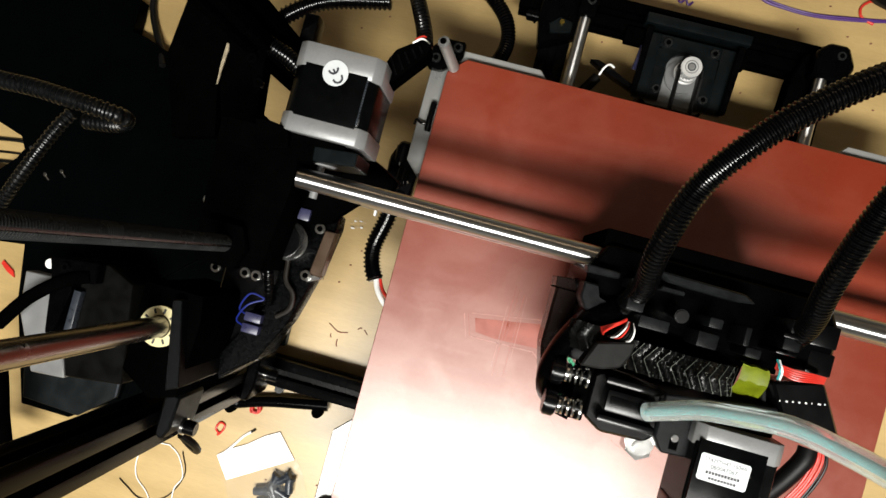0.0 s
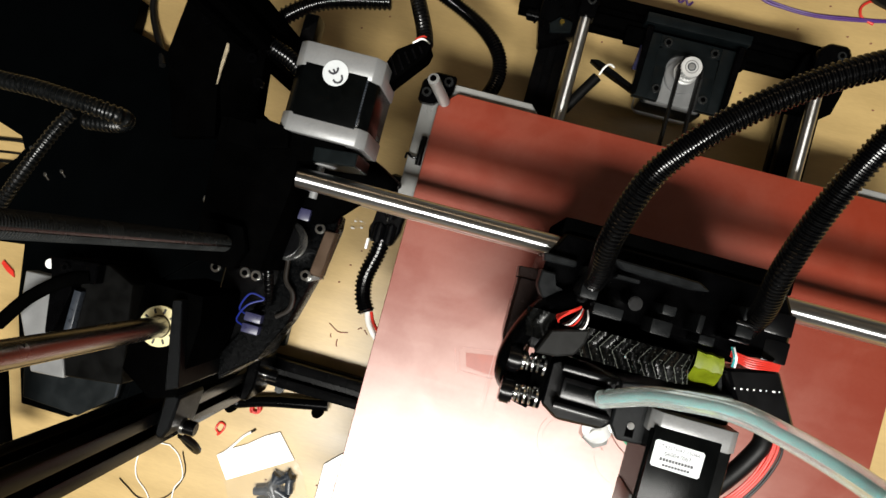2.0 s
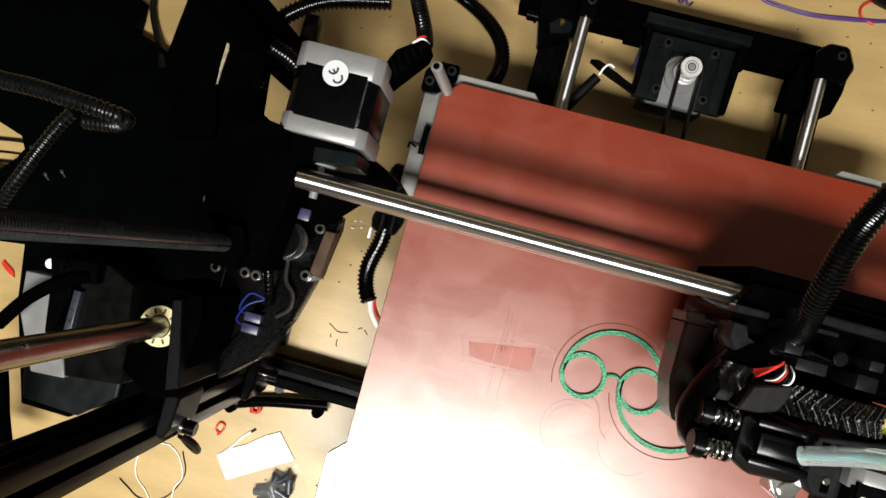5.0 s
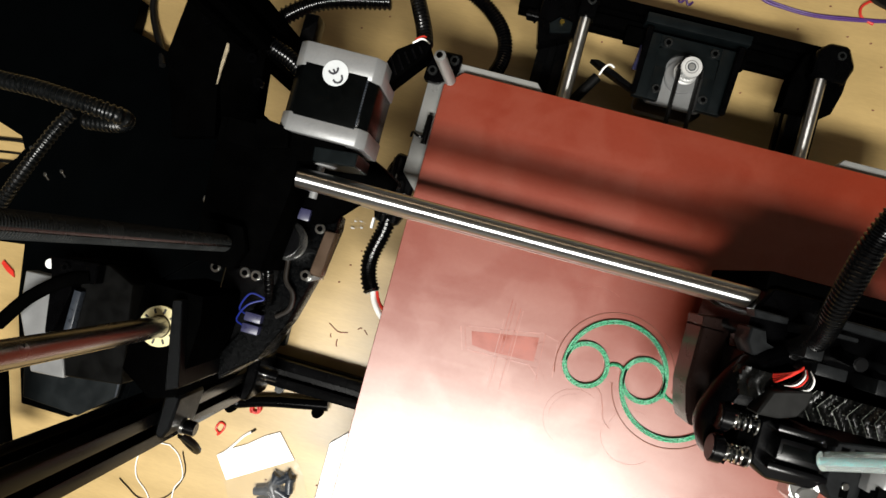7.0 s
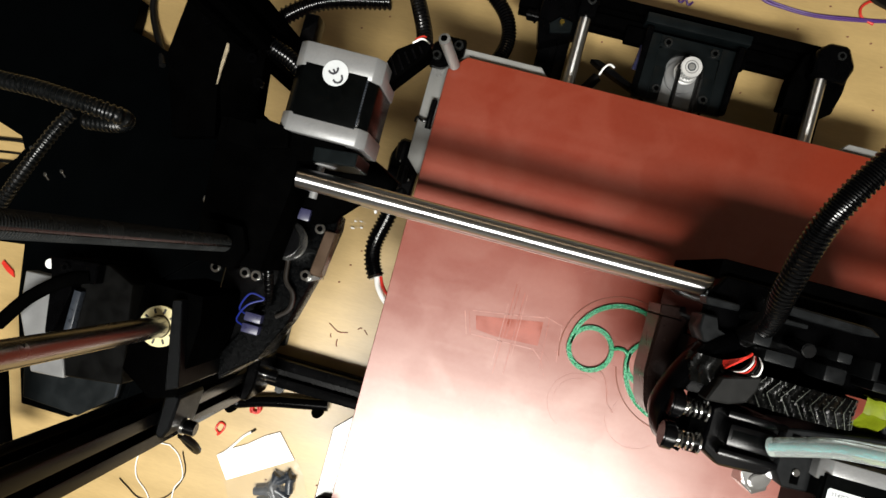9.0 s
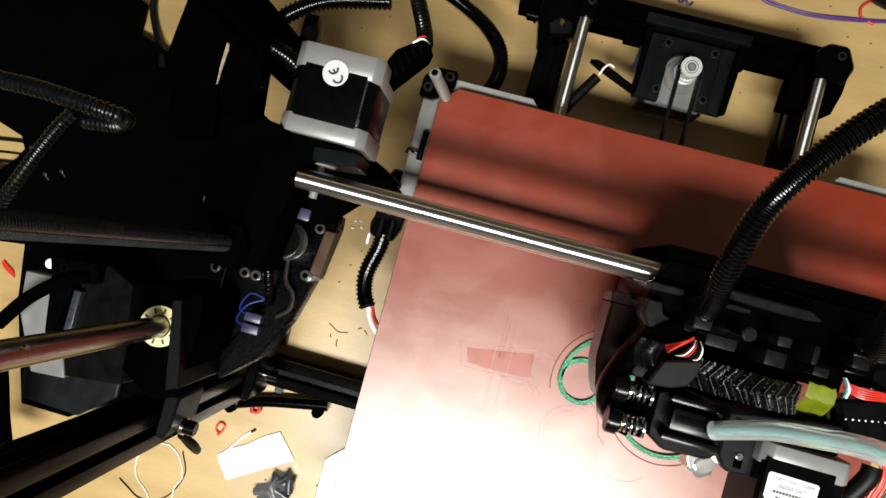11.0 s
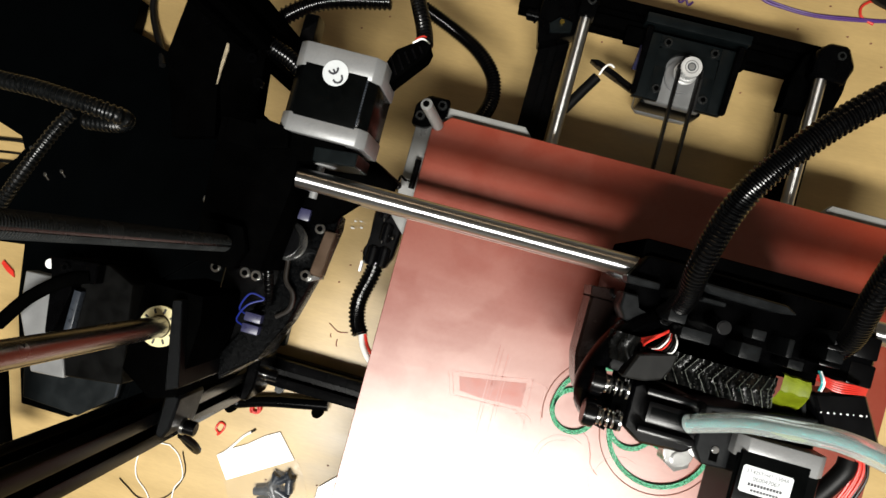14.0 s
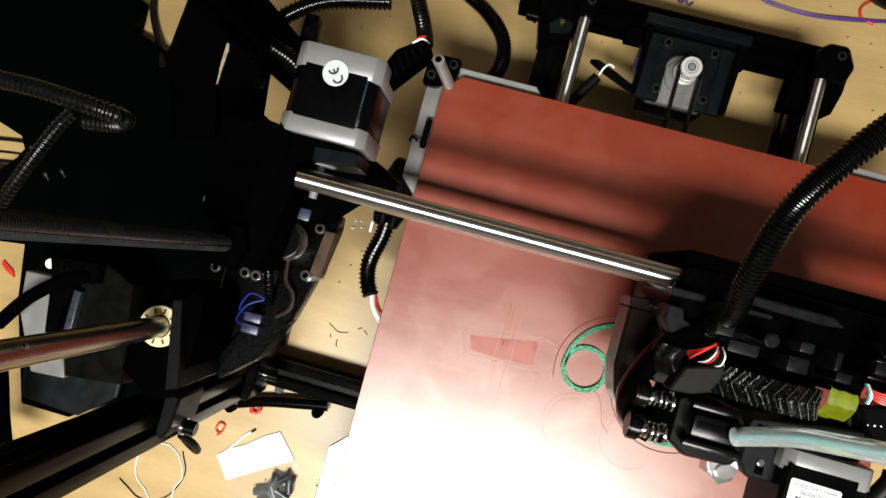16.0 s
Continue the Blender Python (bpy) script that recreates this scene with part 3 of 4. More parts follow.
    for x, y, z in ((-119, -36, 158), (-113, -36, 158), (-119, -10.5, 164), (-113, -11, 164), (-87, -4, 158.5), (-88, -29, 158.5), (-134, -4, 190), (-134, -37, 160)):
        o = part("screw", rod((x, y, z), (x, y, z + 3), 2.7, 18, bev=0.5), CHROME, g)
        part("socket", rod((x, y, z + 3), (x, y, z + 3.1), 1.6, 6), MATT, o)
    part("switch_cable", loom([(-112, -4, 170), (-108, -20, 170), (-104, -36, 166), (-103, -48, 160)], 2.6, 2.2, 12), LOOM, g)
    for i, y in enumerate((-57, -63)):
        p = part("plug", box(-113, -104, y - 2.4, y + 2.4, 150, 162, 0.8), PLUG, g, "blue grey crimp plug")
        part("wire", sweep([(-114, y, 157), (-117, y + 3, 160), (-112, y + 12, 164), (-104, -46, 162)], 0.5, 1, 8), WIRE_BLUE, p)
    part("switch", box(-101, -92, -2, 4, 156, 168, 0.8), PLUG, g)
    part("tie", sweep([(-99, -24, 160), (-97, -34, 161), (-92, -40, 160), (-92, -48, 159), (-98, -54, 159)], 1.3, 1.2, 8), TIE, g)
    m = thing("cross_motor", -88, 56, 158, "square black stepper motor with silver caps and a round white sticker", "stepper motor")
    o8 = [(-109.5, 162), (-105.3, 158), (-72.1, 158), (-68, 162), (-68, 196), (-72.1, 200.2), (-105.3, 200.2), (-109.5, 196)]
    def slab(y0, y1, s=0.0, bev=0.4):
        bm = prism([(x + (s if x < -88 else -s), z - 179) for x, z in o8], -y1, -y0, bev)
        bm.transform(Matrix(((1, 0, 0, 0), (0, 0, -1, 0), (0, 1, 0, 179), (0, 0, 0, 1))))
        return bm
    part("end_cap", slab(67, 78.3), CAST, m, "silver cast end cap")
    part("end_cap", slab(36.3, 45), CAST, m, "silver cast end cap")
    bm = slab(44.8, 67.2, 0.8)
    bm = box(-103.5, -74, 44, 68.5, 196, 200.6, 0.4, bm)
    part("body", bm, LAMIN, m)
    bm = bmesh.new()
    for i in range(17):
        box(-74.1, -73.2, 46 + 1.25 * i, 46.7 + 1.25 * i, 199.4, 200.9, 0.1, bm)
    part("lamination_edge", bm, KNOB, m, "worn toothed edge of the laminations", kind="stuff")
    part("boss", rod((-90, 33, 181), (-90, 25.5, 181), 8, 36, bev=0.5), CAST, m)
    part("shaft", rod((-90, 33, 179), (-90, 9.5, 179), 2.0, 16), CAST, m)
    st = part("sticker", rod((-89, 66.6, 200.65), (-89, 66.6, 200.8), 6, 40), LABEL, m, "round white sticker with a black mark")
    bm = bmesh.new()
    sweep(arc(-90.4, 68.2, 200.85, 2.1, 215, 400, 20), 0.5, 0.4, 6, bm)
    sweep([(-90.4, 68.0, 200.85), (-89.0, 66.7, 200.85)], 0.45, 0.4, 6, bm)
    sweep(arc(-87.4, 64.6, 200.85, 2.1, 215, 420, 20), 0.5, 0.4, 6, bm)
    part("mark", bm, INK, st)
    part("plug", prism([(-72, 82), (-69, 89), (-58, 97), (-53, 95), (-54, 90), (-68, 72)][::-1], 166, 182, 0.5), MATT, m)
    for i in range(5):
        t = i / 4
        part("rib", rod((-70.5 + 12 * t, 84.5 + 8.6 * t, 182), (-65.5 + 9.5 * t, 77 + 13 * t, 182.4), 0.8, 8), SMOOTH, m)
    part("cable", loom([(-57, 96, 176), (-60, 104, 170), (-66, 116, 162), (-74, 130, 150), (-86, 145, 130)], 4.2), LOOM, m)
    part("wire", sweep([(-61, 96, 182), (-58, 99, 180), (-56, 99, 176)], 0.5, 1, 8), WIRE_RED, m)
    part("wire", sweep([(-62, 94, 182), (-58, 97, 182), (-55, 97, 177)], 0.5, 1, 8), WIRE_WHITE, m)
    z = thing("leadscrew", -118.6, -21.4, 20, "dark threaded lifting screw standing upright", "leadscrew")
    bm = bmesh.new()
    n, prev, pit = 20, None, 1.25
    for i in range(int(300 / pit) * 4):
        zz, r = 190 + i * pit / 4, (3.45, 3.9, 4.0, 3.6)[i % 4]
        cur = [bm.verts.new((-118.6 + r * math.cos(2 * math.pi * k / n), -21.4 + r * math.sin(2 * math.pi * k / n), zz + pit * k / n)) for k in range(n)]
        if prev:
            for k in range(n - 1):
                bm.faces.new((prev[k], prev[k + 1], cur[k + 1], cur[k]))
        prev = cur
    part("thread", bm, THREAD, z)
    part("core", rod((-118.6, -21.4, 20), (-118.6, -21.4, 493), 3.5, 20), THREAD, z)
    g = thing("lift_rod", -137.5, -66.2, 20, "polished upright steel rod through the linear bearing", "guide rod")
    part("rod", rod((-137.5, -66.2, 20), (-137.5, -66.2, 495), 5, 36, bev=0.5), DULL, g)


room()
frame_bars()
bed_axis()
bed_motor()
BED = heated_bed()
PRINT = green_print()
cross_axis()


# ---- dark side of the gantry ----
def gantry_side():
    # Panel colour already holds the shadow that the gantry throws on it.
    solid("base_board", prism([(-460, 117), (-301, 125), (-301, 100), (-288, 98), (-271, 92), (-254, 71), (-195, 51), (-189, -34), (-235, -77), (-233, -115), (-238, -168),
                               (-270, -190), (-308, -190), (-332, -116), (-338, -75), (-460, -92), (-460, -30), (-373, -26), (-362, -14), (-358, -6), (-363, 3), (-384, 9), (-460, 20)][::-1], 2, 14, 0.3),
          BOARD, (-300, -40, 2), "blue-black panel lying flat on the table, colour darkened for the gantry's shadow", "panel")
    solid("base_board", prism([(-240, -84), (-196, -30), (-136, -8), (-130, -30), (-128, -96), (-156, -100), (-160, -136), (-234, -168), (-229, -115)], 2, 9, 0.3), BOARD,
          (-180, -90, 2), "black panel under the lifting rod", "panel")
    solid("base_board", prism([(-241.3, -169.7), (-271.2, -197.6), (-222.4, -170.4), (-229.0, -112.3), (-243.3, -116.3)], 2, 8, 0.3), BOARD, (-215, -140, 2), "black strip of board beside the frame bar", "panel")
    g = thing("gantry_brace", -165, 60, 130, "black printed brace plates fixed to the upright", "brace")
    part("plate", prism([(-193, 96), (-196, 66), (-181, 23), (-158, 29), (-165, 57), (-165, 80), (-172, 101)], 140, 150, 0.3), MATT, g)
    part("plate", prism([(-167, 96), (-165, 79), (-163, 56), (-155, 30), (-117, 37), (-140, 48), (-143, 79), (-154, 88)], 138, 150, 0.3), MATT, g)
    for x, y in ((-178, 88), (-149, 74), (-142, 62)):
        screw(x, y, 150, 2.8, g, mat=BLACK)
    # Added strip in place of the lit table showing between the plates.
    part("gap_sliver", prism([(-164.6, 56), (-165, 66), (-165, 78.9), (-163.4, 78.6), (-162.9, 75), (-163.6, 66), (-163.8, 56.4)][::-1], 150.2, 151.4, 0.2), SLIVER, g, "thin pale strip standing in for table wood seen through the gap")
    for x, y in ((-337, -20.5), (-325, -15.2)):
        k = thing("loose_screw", x, y, 14, "tiny bright screw lying on the dark panel", "screw", "loose screws")
        part("head", rod((x, y, 14), (x, y, 15.4), 1.5, 12, bev=0.3), CHROME, k)
        part("shank", rod((x + 1, y - 1, 14.8), (x + 4, y - 3.4, 14.6), 0.7, 8), CHROME, k)
    k = thing("cover_plate", -245, -150, 14, "slate grey cover plate lying below the lifting motor", "plate")
    part("plate", prism([(-306.3, -184.2), (-262.3, -185.9), (-236.6, -164.4), (-237.8, -70.8), (-247.2, -75.5), (-245.5, -122.5), (-316.6, -142.4)], 14.1, 17, 0.5), LIFT, k)
    part("edge_strip", prism([(-238.2, -165.2), (-236.7, -164.0), (-238.6, -71.4), (-240.1, -72.3)], 17.05, 18, 0.2), KNOB, k)
    c = thing("wire_bundle", -215, 25, 120, "ribbed black cable sleeve hanging at the dark side of the frame", "cable sleeve", "cable sleeves")
    part("sleeve", loom([(-264.0, 25.3, 200.0), (-243.4, 24.7, 200.0), (-225.5, 25.1, 201.0), (-208.2, 24.3, 201.0), (-192.2, 23.4, 199.0), (-184.6, 22.7, 194.0), (-187.1, 21.5, 186.0), (-196.5, 19.3, 180.0), (-213.6, 17.5, 176.0)], 4.4, 2.9), GREYLOOM, c)
    c = thing("wire_bundle", -225, 0, 120, "thinner ribbed black cable sleeve beside the dark frame", "cable sleeve", "cable sleeves")
    part("sleeve", loom([(-211.6, 18.9, 190.0), (-215.7, 9.5, 192.0), (-222.5, -5.8, 192.0), (-233.6, -26.8, 188.0), (-246.7, -49.3, 180.0)], 3.4, 2.7), GREYLOOM, c)
    c = thing("wire_bundle", -130, 95, 120, "ribbed black cable sleeve looping behind the cross motor", "cable sleeve", "cable sleeves")
    part("sleeve", loom([(-85, 122, 150), (-118, 114, 150), (-138, 101, 150), (-146, 88, 148), (-150, 78, 140)], 4.8), LOOM, c)
    c = thing("wire_bundle", -130, 80, 120, "ribbed black cable sleeve entering the cross motor", "cable sleeve", "cable sleeves")
    part("sleeve", loom([(-152, 88, 154), (-140, 82, 160), (-123, 75, 168), (-108, 66, 176)], 4.6), LOOM, c)
    part("joint", box(-131, -123, 92, 108, 128, 142, 1), SMOOTH, c)
    part("pin", rod((-127, 92, 134), (-127, 87, 134), 1, 8), CHROME, c)
    c = thing("table_cable", -290, 110, 0, "thin black cable lying on the table", "cable")
    part("sleeve", sweep([(-300, 140, 3), (-297, 123, 3), (-290, 108, 4), (-278, 92, 10), (-270, 80, 17)], 2.6, 2, 10), WIRE_BLACK, c)
    for k, (y, r) in enumerate(((-18, 1.2), (-11, 0.9), (-1, 1.5))):
        c = thing("table_cable", -370, y, 0, "thin black cable crossing the bare table edge", "cable")
        part("sleeve", sweep([(-392, y - 3, r), (-372, y, r), (-366, y + 1 - k, r), (-352, y + 3 - 3 * k, 15.8)], r, 2, 8), WIRE_BLACK, c)
    m = thing("lift_motor", -262, -105, 14, "dark box-shaped lifting motor with a pale metal side plate", "motor")
    part("body", prism([(-281, -70), (-246, -66), (-226, -75), (-216, -142), (-254, -147), (-270, -146)][::-1], 14, 58, 1.0), UMBER, m)
    part("side_plate", prism([(-301, -85), (-278, -84), (-271, -121), (-259, -136), (-255, -148), (-279, -150), (-298, -112)][::-1], 48, 60, 0.8), CAST, m, "pale metal side plate")
    part("bracket", prism([(-282, -70), (-248, -66), (-247, -80), (-262, -82), (-266, -120), (-272, -120), (-276, -84)], 58, 68, 0.8), BLACK, m)
    part("rib", box(-262, -257, -118, -88, 58, 64, 0.6), KNOB, m)
    o = part("screw", rod((-269, -74, 68), (-269, -74, 70), 3.2, 18, bev=0.4), ANOD, m)
    part("socket", rod((-269, -74, 70), (-269, -74, 70.1), 1.6, 6), MATT, o)
    part("hole_rim", rod((-285, -76, 14), (-285, -76, 61), 3.4, 18), PAPER, m)
    part("cable", sweep([(-252, -76, 66), (-262, -80, 68), (-274, -88, 70), (-288, -102, 72), (-302, -124, 74)], 4.5, 3, 14), MATT, m)
    part("cable", sweep([(-305, -138, 70), (-298, -160, 68), (-296, -185, 60), (-300, -215, 40)], 10, 3, 14), MATT, m)
    b = thing("post_bracket", -131, -118, 130, "black printed bracket bolted to the upright", "bracket", "brackets")
    part("block", prism([(-134.8, -122), (-131, -124), (-128, -118), (-126.8, -101), (-134.8, -100)], 150, 180, 1.2), PRINTED, b)
    w = part("washer", rod((-127.6, -119, 165), (-126, -119, 165), 4.4, 20), CHROME, b)
    part("bolt", rod((-126, -119, 165), (-120.5, -119, 165), 3.8, 20, bev=0.5), SMOOTH, w)
    part("tie", sweep([(-133, -129, 150), (-128, -136, 140), (-130, -143, 128), (-140, -140, 124), (-145, -131, 128)], 2.2, 2, 8), RUBBER, b)
    b = thing("post_bracket", -131, -113, 24, "black printed corner bracket joining upright and base bar", "bracket", "brackets")
    part("block", prism([(-134.8, -128), (-129.5, -128), (-127, -118), (-127, -98), (-134.8, -98)], 24.2, 62, 1.2), BLACK, b)
    w = part("washer", rod((-127, -112, 40), (-125.8, -112, 40), 4.6, 20), CHROME, b)
    part("bolt", rod((-125.8, -112, 40), (-119, -112, 40), 3.9, 20, bev=0.5), SMOOTH, w)
    part("nut", rod((-124, -128, 2), (-124, -128, 8), 3.6, 6, bev=0.4), THREAD, b)
    f = thing("foot_strip", -120, -138, 0, "bowed black foot strip with two knobs on the table", "foot")
    part("strip", sweep([(-158, -149, 5), (-132, -140, 6), (-105, -134, 6), (-84, -130, 5)], 4.2, 3, 10), BLACK, f)
    part("knob", rod((-92, -137, 0), (-92, -137, 9), 4, 18, bev=0.6), MATT, f)
    part("knob", rod((-156, -151, 0), (-156, -151, 9), 4, 18, bev=0.6), MATT, f)
    part("pin", rod((-151, -146, 3), (-151, -146, 11), 1.2, 12), THREAD, f)


# ---- scraps on the table ----
def clutter():
    b = thing("parts_bag", -125, -200, 0, "clear plastic bag with a white header card and dark parts", "plastic bag")
    part("card", prism([(-158, -190), (-150, -183), (-138, -176), (-126, -166), (-116, -160), (-100, -177), (-146, -206)][::-1], 0.4, 1.6, 0.2), PAPER, b, "white header card")
    bm = bmesh.new()
    n = 14
    vs = []
    for i in range(n + 1):
        for j in range(n + 1):
            u, v = i / n, j / n
            p = (1 - v) * ((1 - u) * Vector((-148, -207)) + u * Vector((-98, -176))) + v * ((1 - u) * Vector((-126, -246)) + u * Vector((-74, -214)))
            h = 1.0 + 9 * math.sin(math.pi * u) * math.sin(math.pi * v) ** 0.7 + 2.4 * noise.noise(Vector((u * 6, v * 6, 1.3)))
            vs.append(bm.verts.new((p.x, p.y, max(0.4, h))))
    for i in range(n):
        for j in range(n):
            k = i * (n + 1) + j
            bm.faces.new((vs[k], vs[k + 1], vs[k + n + 2], vs[k + n + 1]))
    bmesh.ops.solidify(bm, geom=bm.faces[:], thickness=0.12)
    part("film", bm, BAG, b, "crumpled clear film")
    for x, y, a in ((-118, -205, 20), (-110, -196, 75), (-104, -192, 40), (-108, -204, 120), (-114, -212, 10), (-101, -203, 160), (-98, -196, 100)):
        c, s = math.cos(radians(a)), math.sin(radians(a))
        bm = rod((x - 5 * c, y - 5 * s, 4), (x + 5 * c, y + 5 * s, 4.6), 3.2, 14, bev=0.5)
        rod((x + 4 * c, y + 4 * s, 4), (x + 7 * c, y + 7 * s, 4.4), 4.4, 14, bev=0.5, bm=bm)
        part("knob", bm, KNOB, b, "blue-black plastic knob")
    s = thing("string_loop", -200, -215, 0, "loose loop of thin white string on the table", "string")
    part("strand", sweep([(-195, -193, 1), (-206, -195, 1), (-216, -206, 1), (-214, -222, 1), (-203, -232, 1), (-196, -242, 1)], 0.42, 1.2, 8), WIRE_WHITE, s)
    part("strand", sweep([(-195, -193, 1), (-186, -199, 1), (-179, -213, 1), (-183, -224, 1), (-181, -242, 1)], 0.42, 1.2, 8), WIRE_WHITE, s)
    s = thing("wire_offcut", -200, -225, 0, "thin dark wire offcut curling on the table", "wire")
    part("strand", sweep([(-184, -195, 0.8), (-178, -212, 0.8), (-188, -232, 0.8), (-206, -238, 0.8), (-219, -232, 0.8), (-226, -228, 0.8)], 0.45, 1.2, 6), WIRE_BLACK, s)
    s = thing("wire_offcut", -145, -176, 0, "white wire offcut beside the plastic bag", "wire")
    part("strand", sweep([(-137, -166, 1), (-142, -171, 1), (-148, -180, 1), (-154, -188, 1)], 0.9, 1.2, 8), WIRE_WHITE, s)
    part("tip", rod((-137.3, -166.3, 1), (-134.5, -163.5, 1), 0.9, 8), WIRE_BLACK, s)
    s = thing("red_scrap", -161, -170, 0, "small red curl of plastic", "scrap", "red scraps")
    part("curl", sweep([(-161, -174, 1), (-164, -171, 1), (-162, -166, 1), (-158, -167, 1), (-159, -172, 1), (-162, -176, 1)], 0.8, 0.8, 8), WIRE_RED, s)
    s = thing("red_scrap", -138, -148, 0, "small crumpled red ball of plastic", "scrap", "red scraps")
    bm = bmesh.new()
    for k in range(7):
        a = k * 0.9
        sweep(arc(-138 + 0.8 * math.cos(a * 3), -148 + 0.8 * math.sin(a * 2), 1.2 + 0.5 * k, 3.1, a * 57, a * 57 + 300, 12), 0.6, 0.8, 6, bm)
    part("curl", bm, WIRE_RED, s)
    s = thing("red_scrap", -352, -98, 0, "torn red strip of plastic at the panel's edge", "scrap", "red scraps")
    part("strip", prism([(-360, -93), (-350, -99), (-348, -104), (-355, -101), (-361, -96)][::-1], 0.2, 2.0, 0.3), WIRE_RED, s)
    x, y = (133.7, 152.8)
    s = thing("red_scrap", x, y, 0, "small red shaving of plastic below the motor mount", "scrap", "red scraps")
    part("curl", sweep([(x - 3, y - 1, 1), (x - 1, y + 1.4, 1.6), (x + 1.5, y, 1), (x + 3, y - 1.6, 1)], 0.9, 0.8, 8), WIRE_RED, s)
    x, y = (89.2, 224.1)
    s = thing("purple_offcut", x, y, 0, "short curled purple wire offcut", "wire")
    part("strand", sweep([(x - 6, y + 3, 1), (x - 3, y - 1, 1), (x, y + 2, 1.6), (x + 3, y - 1.5, 1), (x + 6, y + 2, 1)], 0.9, 0.8, 8), WIRE_PURPLE, s)
    s = thing("purple_wire", 190, 240, 0, "thin purple wire lying across the table", "wire")
    part("strand", sweep([(128, 256, 1), (141, 240, 1), (160, 236.5, 1), (181, 236, 1), (205, 239, 1), (231, 244, 1), (262, 251, 1)], 1.0, 1.5, 8), WIRE_PURPLE, s)
    part("strand", sweep([(128, 258, 1), (142, 242, 1), (160, 238, 1), (181, 237, 2), (205, 240, 2.4), (231, 245, 1), (262, 253, 1)], 0.8, 1.5, 8), WIRE_PURPLE, s)
    s = thing("red_wire_loop", 215, 248, 0, "small loop of red wire on the table", "wire")
    part("strand", sweep([(222, 240, 1), (213, 243, 1), (211, 250, 1), (217, 256, 1), (226, 254, 1), (236, 250, 1)], 1.0, 1.2, 8), WIRE_RED, s)
    s = solid("dark_pouch", prism([(208, 262), (216, 254), (232, 250), (250, 256), (250, 280), (212, 280)], 0, 12, 3), RUBBER, (228, 264, 0), "soft black pouch at the far table edge", "pouch")
    for k, p in enumerate((((-102, -72), (-97, -75), (-93, -76.5), (-86, -75)), ((-80, -71), (-78, -69), (-77, -70)), ((-75, -70), (-73, -72), (-72, -73)), ((-93, -82), (-93, -85), (-92, -88)),
                           ((-98, -82), (-99, -80), (-98, -79)))):
        s = thing("shaving", p[0][0], p[0][1], 0, "tiny dark plastic shaving on the table", "shaving", "shavings")
        part("curl", sweep([(*q, 0.5) for q in p], 0.38, 0.8, 6), EDGE, s)
    s = thing("clear_scrap", -101, 5, 0, "crumpled scrap of clear film on the table", "scrap")
    for i in range(9):
        a = i * 2.4
        x, y = -101 + 6 * math.cos(a) * (0.4 + 0.07 * i), 5 + 5 * math.sin(a) * (0.4 + 0.07 * i)
        part("flake", prism([(x + (1.0 + 0.25 * (i % 4)) * math.cos(1.7 * i + k), y + (0.5 + 0.2 * (i % 3)) * math.sin(1.7 * i + k)) for k in (0.0, 1.1, 2.6, 3.4, 4.9)], 0.3 + 0.3 * i, 0.7 + 0.3 * i, 0), PAPER if i % 2 else BAG, s)
    for x, y in ((172.1, 224.3), (224.1, 226.3), (207.3, 227.1), (144.5, 169.3), (237.5, 180.0), (213.1, 188.9), (235.5, 211.4), (-146.4, 126.1), (-137.4, 148.3), (-118.8, 161.7), (-74.9, -174.5), (-90.9, -124.7), (-79.1, -191.0), (-81.7, -117.8), (-117.3, -197.8), (-139.5, -182.5), (-98.1, -26.3), (-92.7, -13.9), (-103.0, -40.7), (-141.0, -112.7), (38.7, 181.2), (50.7, 207.9), (190.3, 245.8), (-291.8, 114.4), (-307.2, 119.7)):
        s = thing("crumb", x, y, 0, "tiny dark crumb of plastic on the table", "crumb", "crumbs")
        part("grain", rod((x - 0.7, y, 0.4), (x + 0.7, y + 0.4, 0.5), 0.5, 7, bev=0.15), EDGE, s)


# ---- extruder carriage, moving ----
GEARM = material("dusty_black_gear", (0.0022, 0.0023, 0.0022), 0.26, var=0.5, scale=350, fine=1800, bump=0.03, rvar=0.03, spec=0.2)
DUST = material("pale_plastic_dust", (0.055, 0.06, 0.05), 0.6, var=0.9, scale=500, bump=0.0)
ASH = material("ash_grey_printed_plastic", (0.0095, 0.0095, 0.0092), 0.42, var=0.2, scale=220, fine=2400, bump=0.15, rvar=0.03, spec=0.08)
GREY = material("grey_printed_plastic", (0.0065, 0.0070, 0.0074), 0.30, var=0.3, scale=260, fine=2500, bump=0.2, rvar=0.02, spec=0.07)


def spring(x0, x1, y, z, r, turns, wire=0.55):
    k = 14
    return sweep([(x0 + (x1 - x0) * i / (turns * k), y + r * math.cos(2 * math.pi * i / k), z + r * math.sin(2 * math.pi * i / k)) for i in range(turns * k + 1)], wire, 0.6, 6)


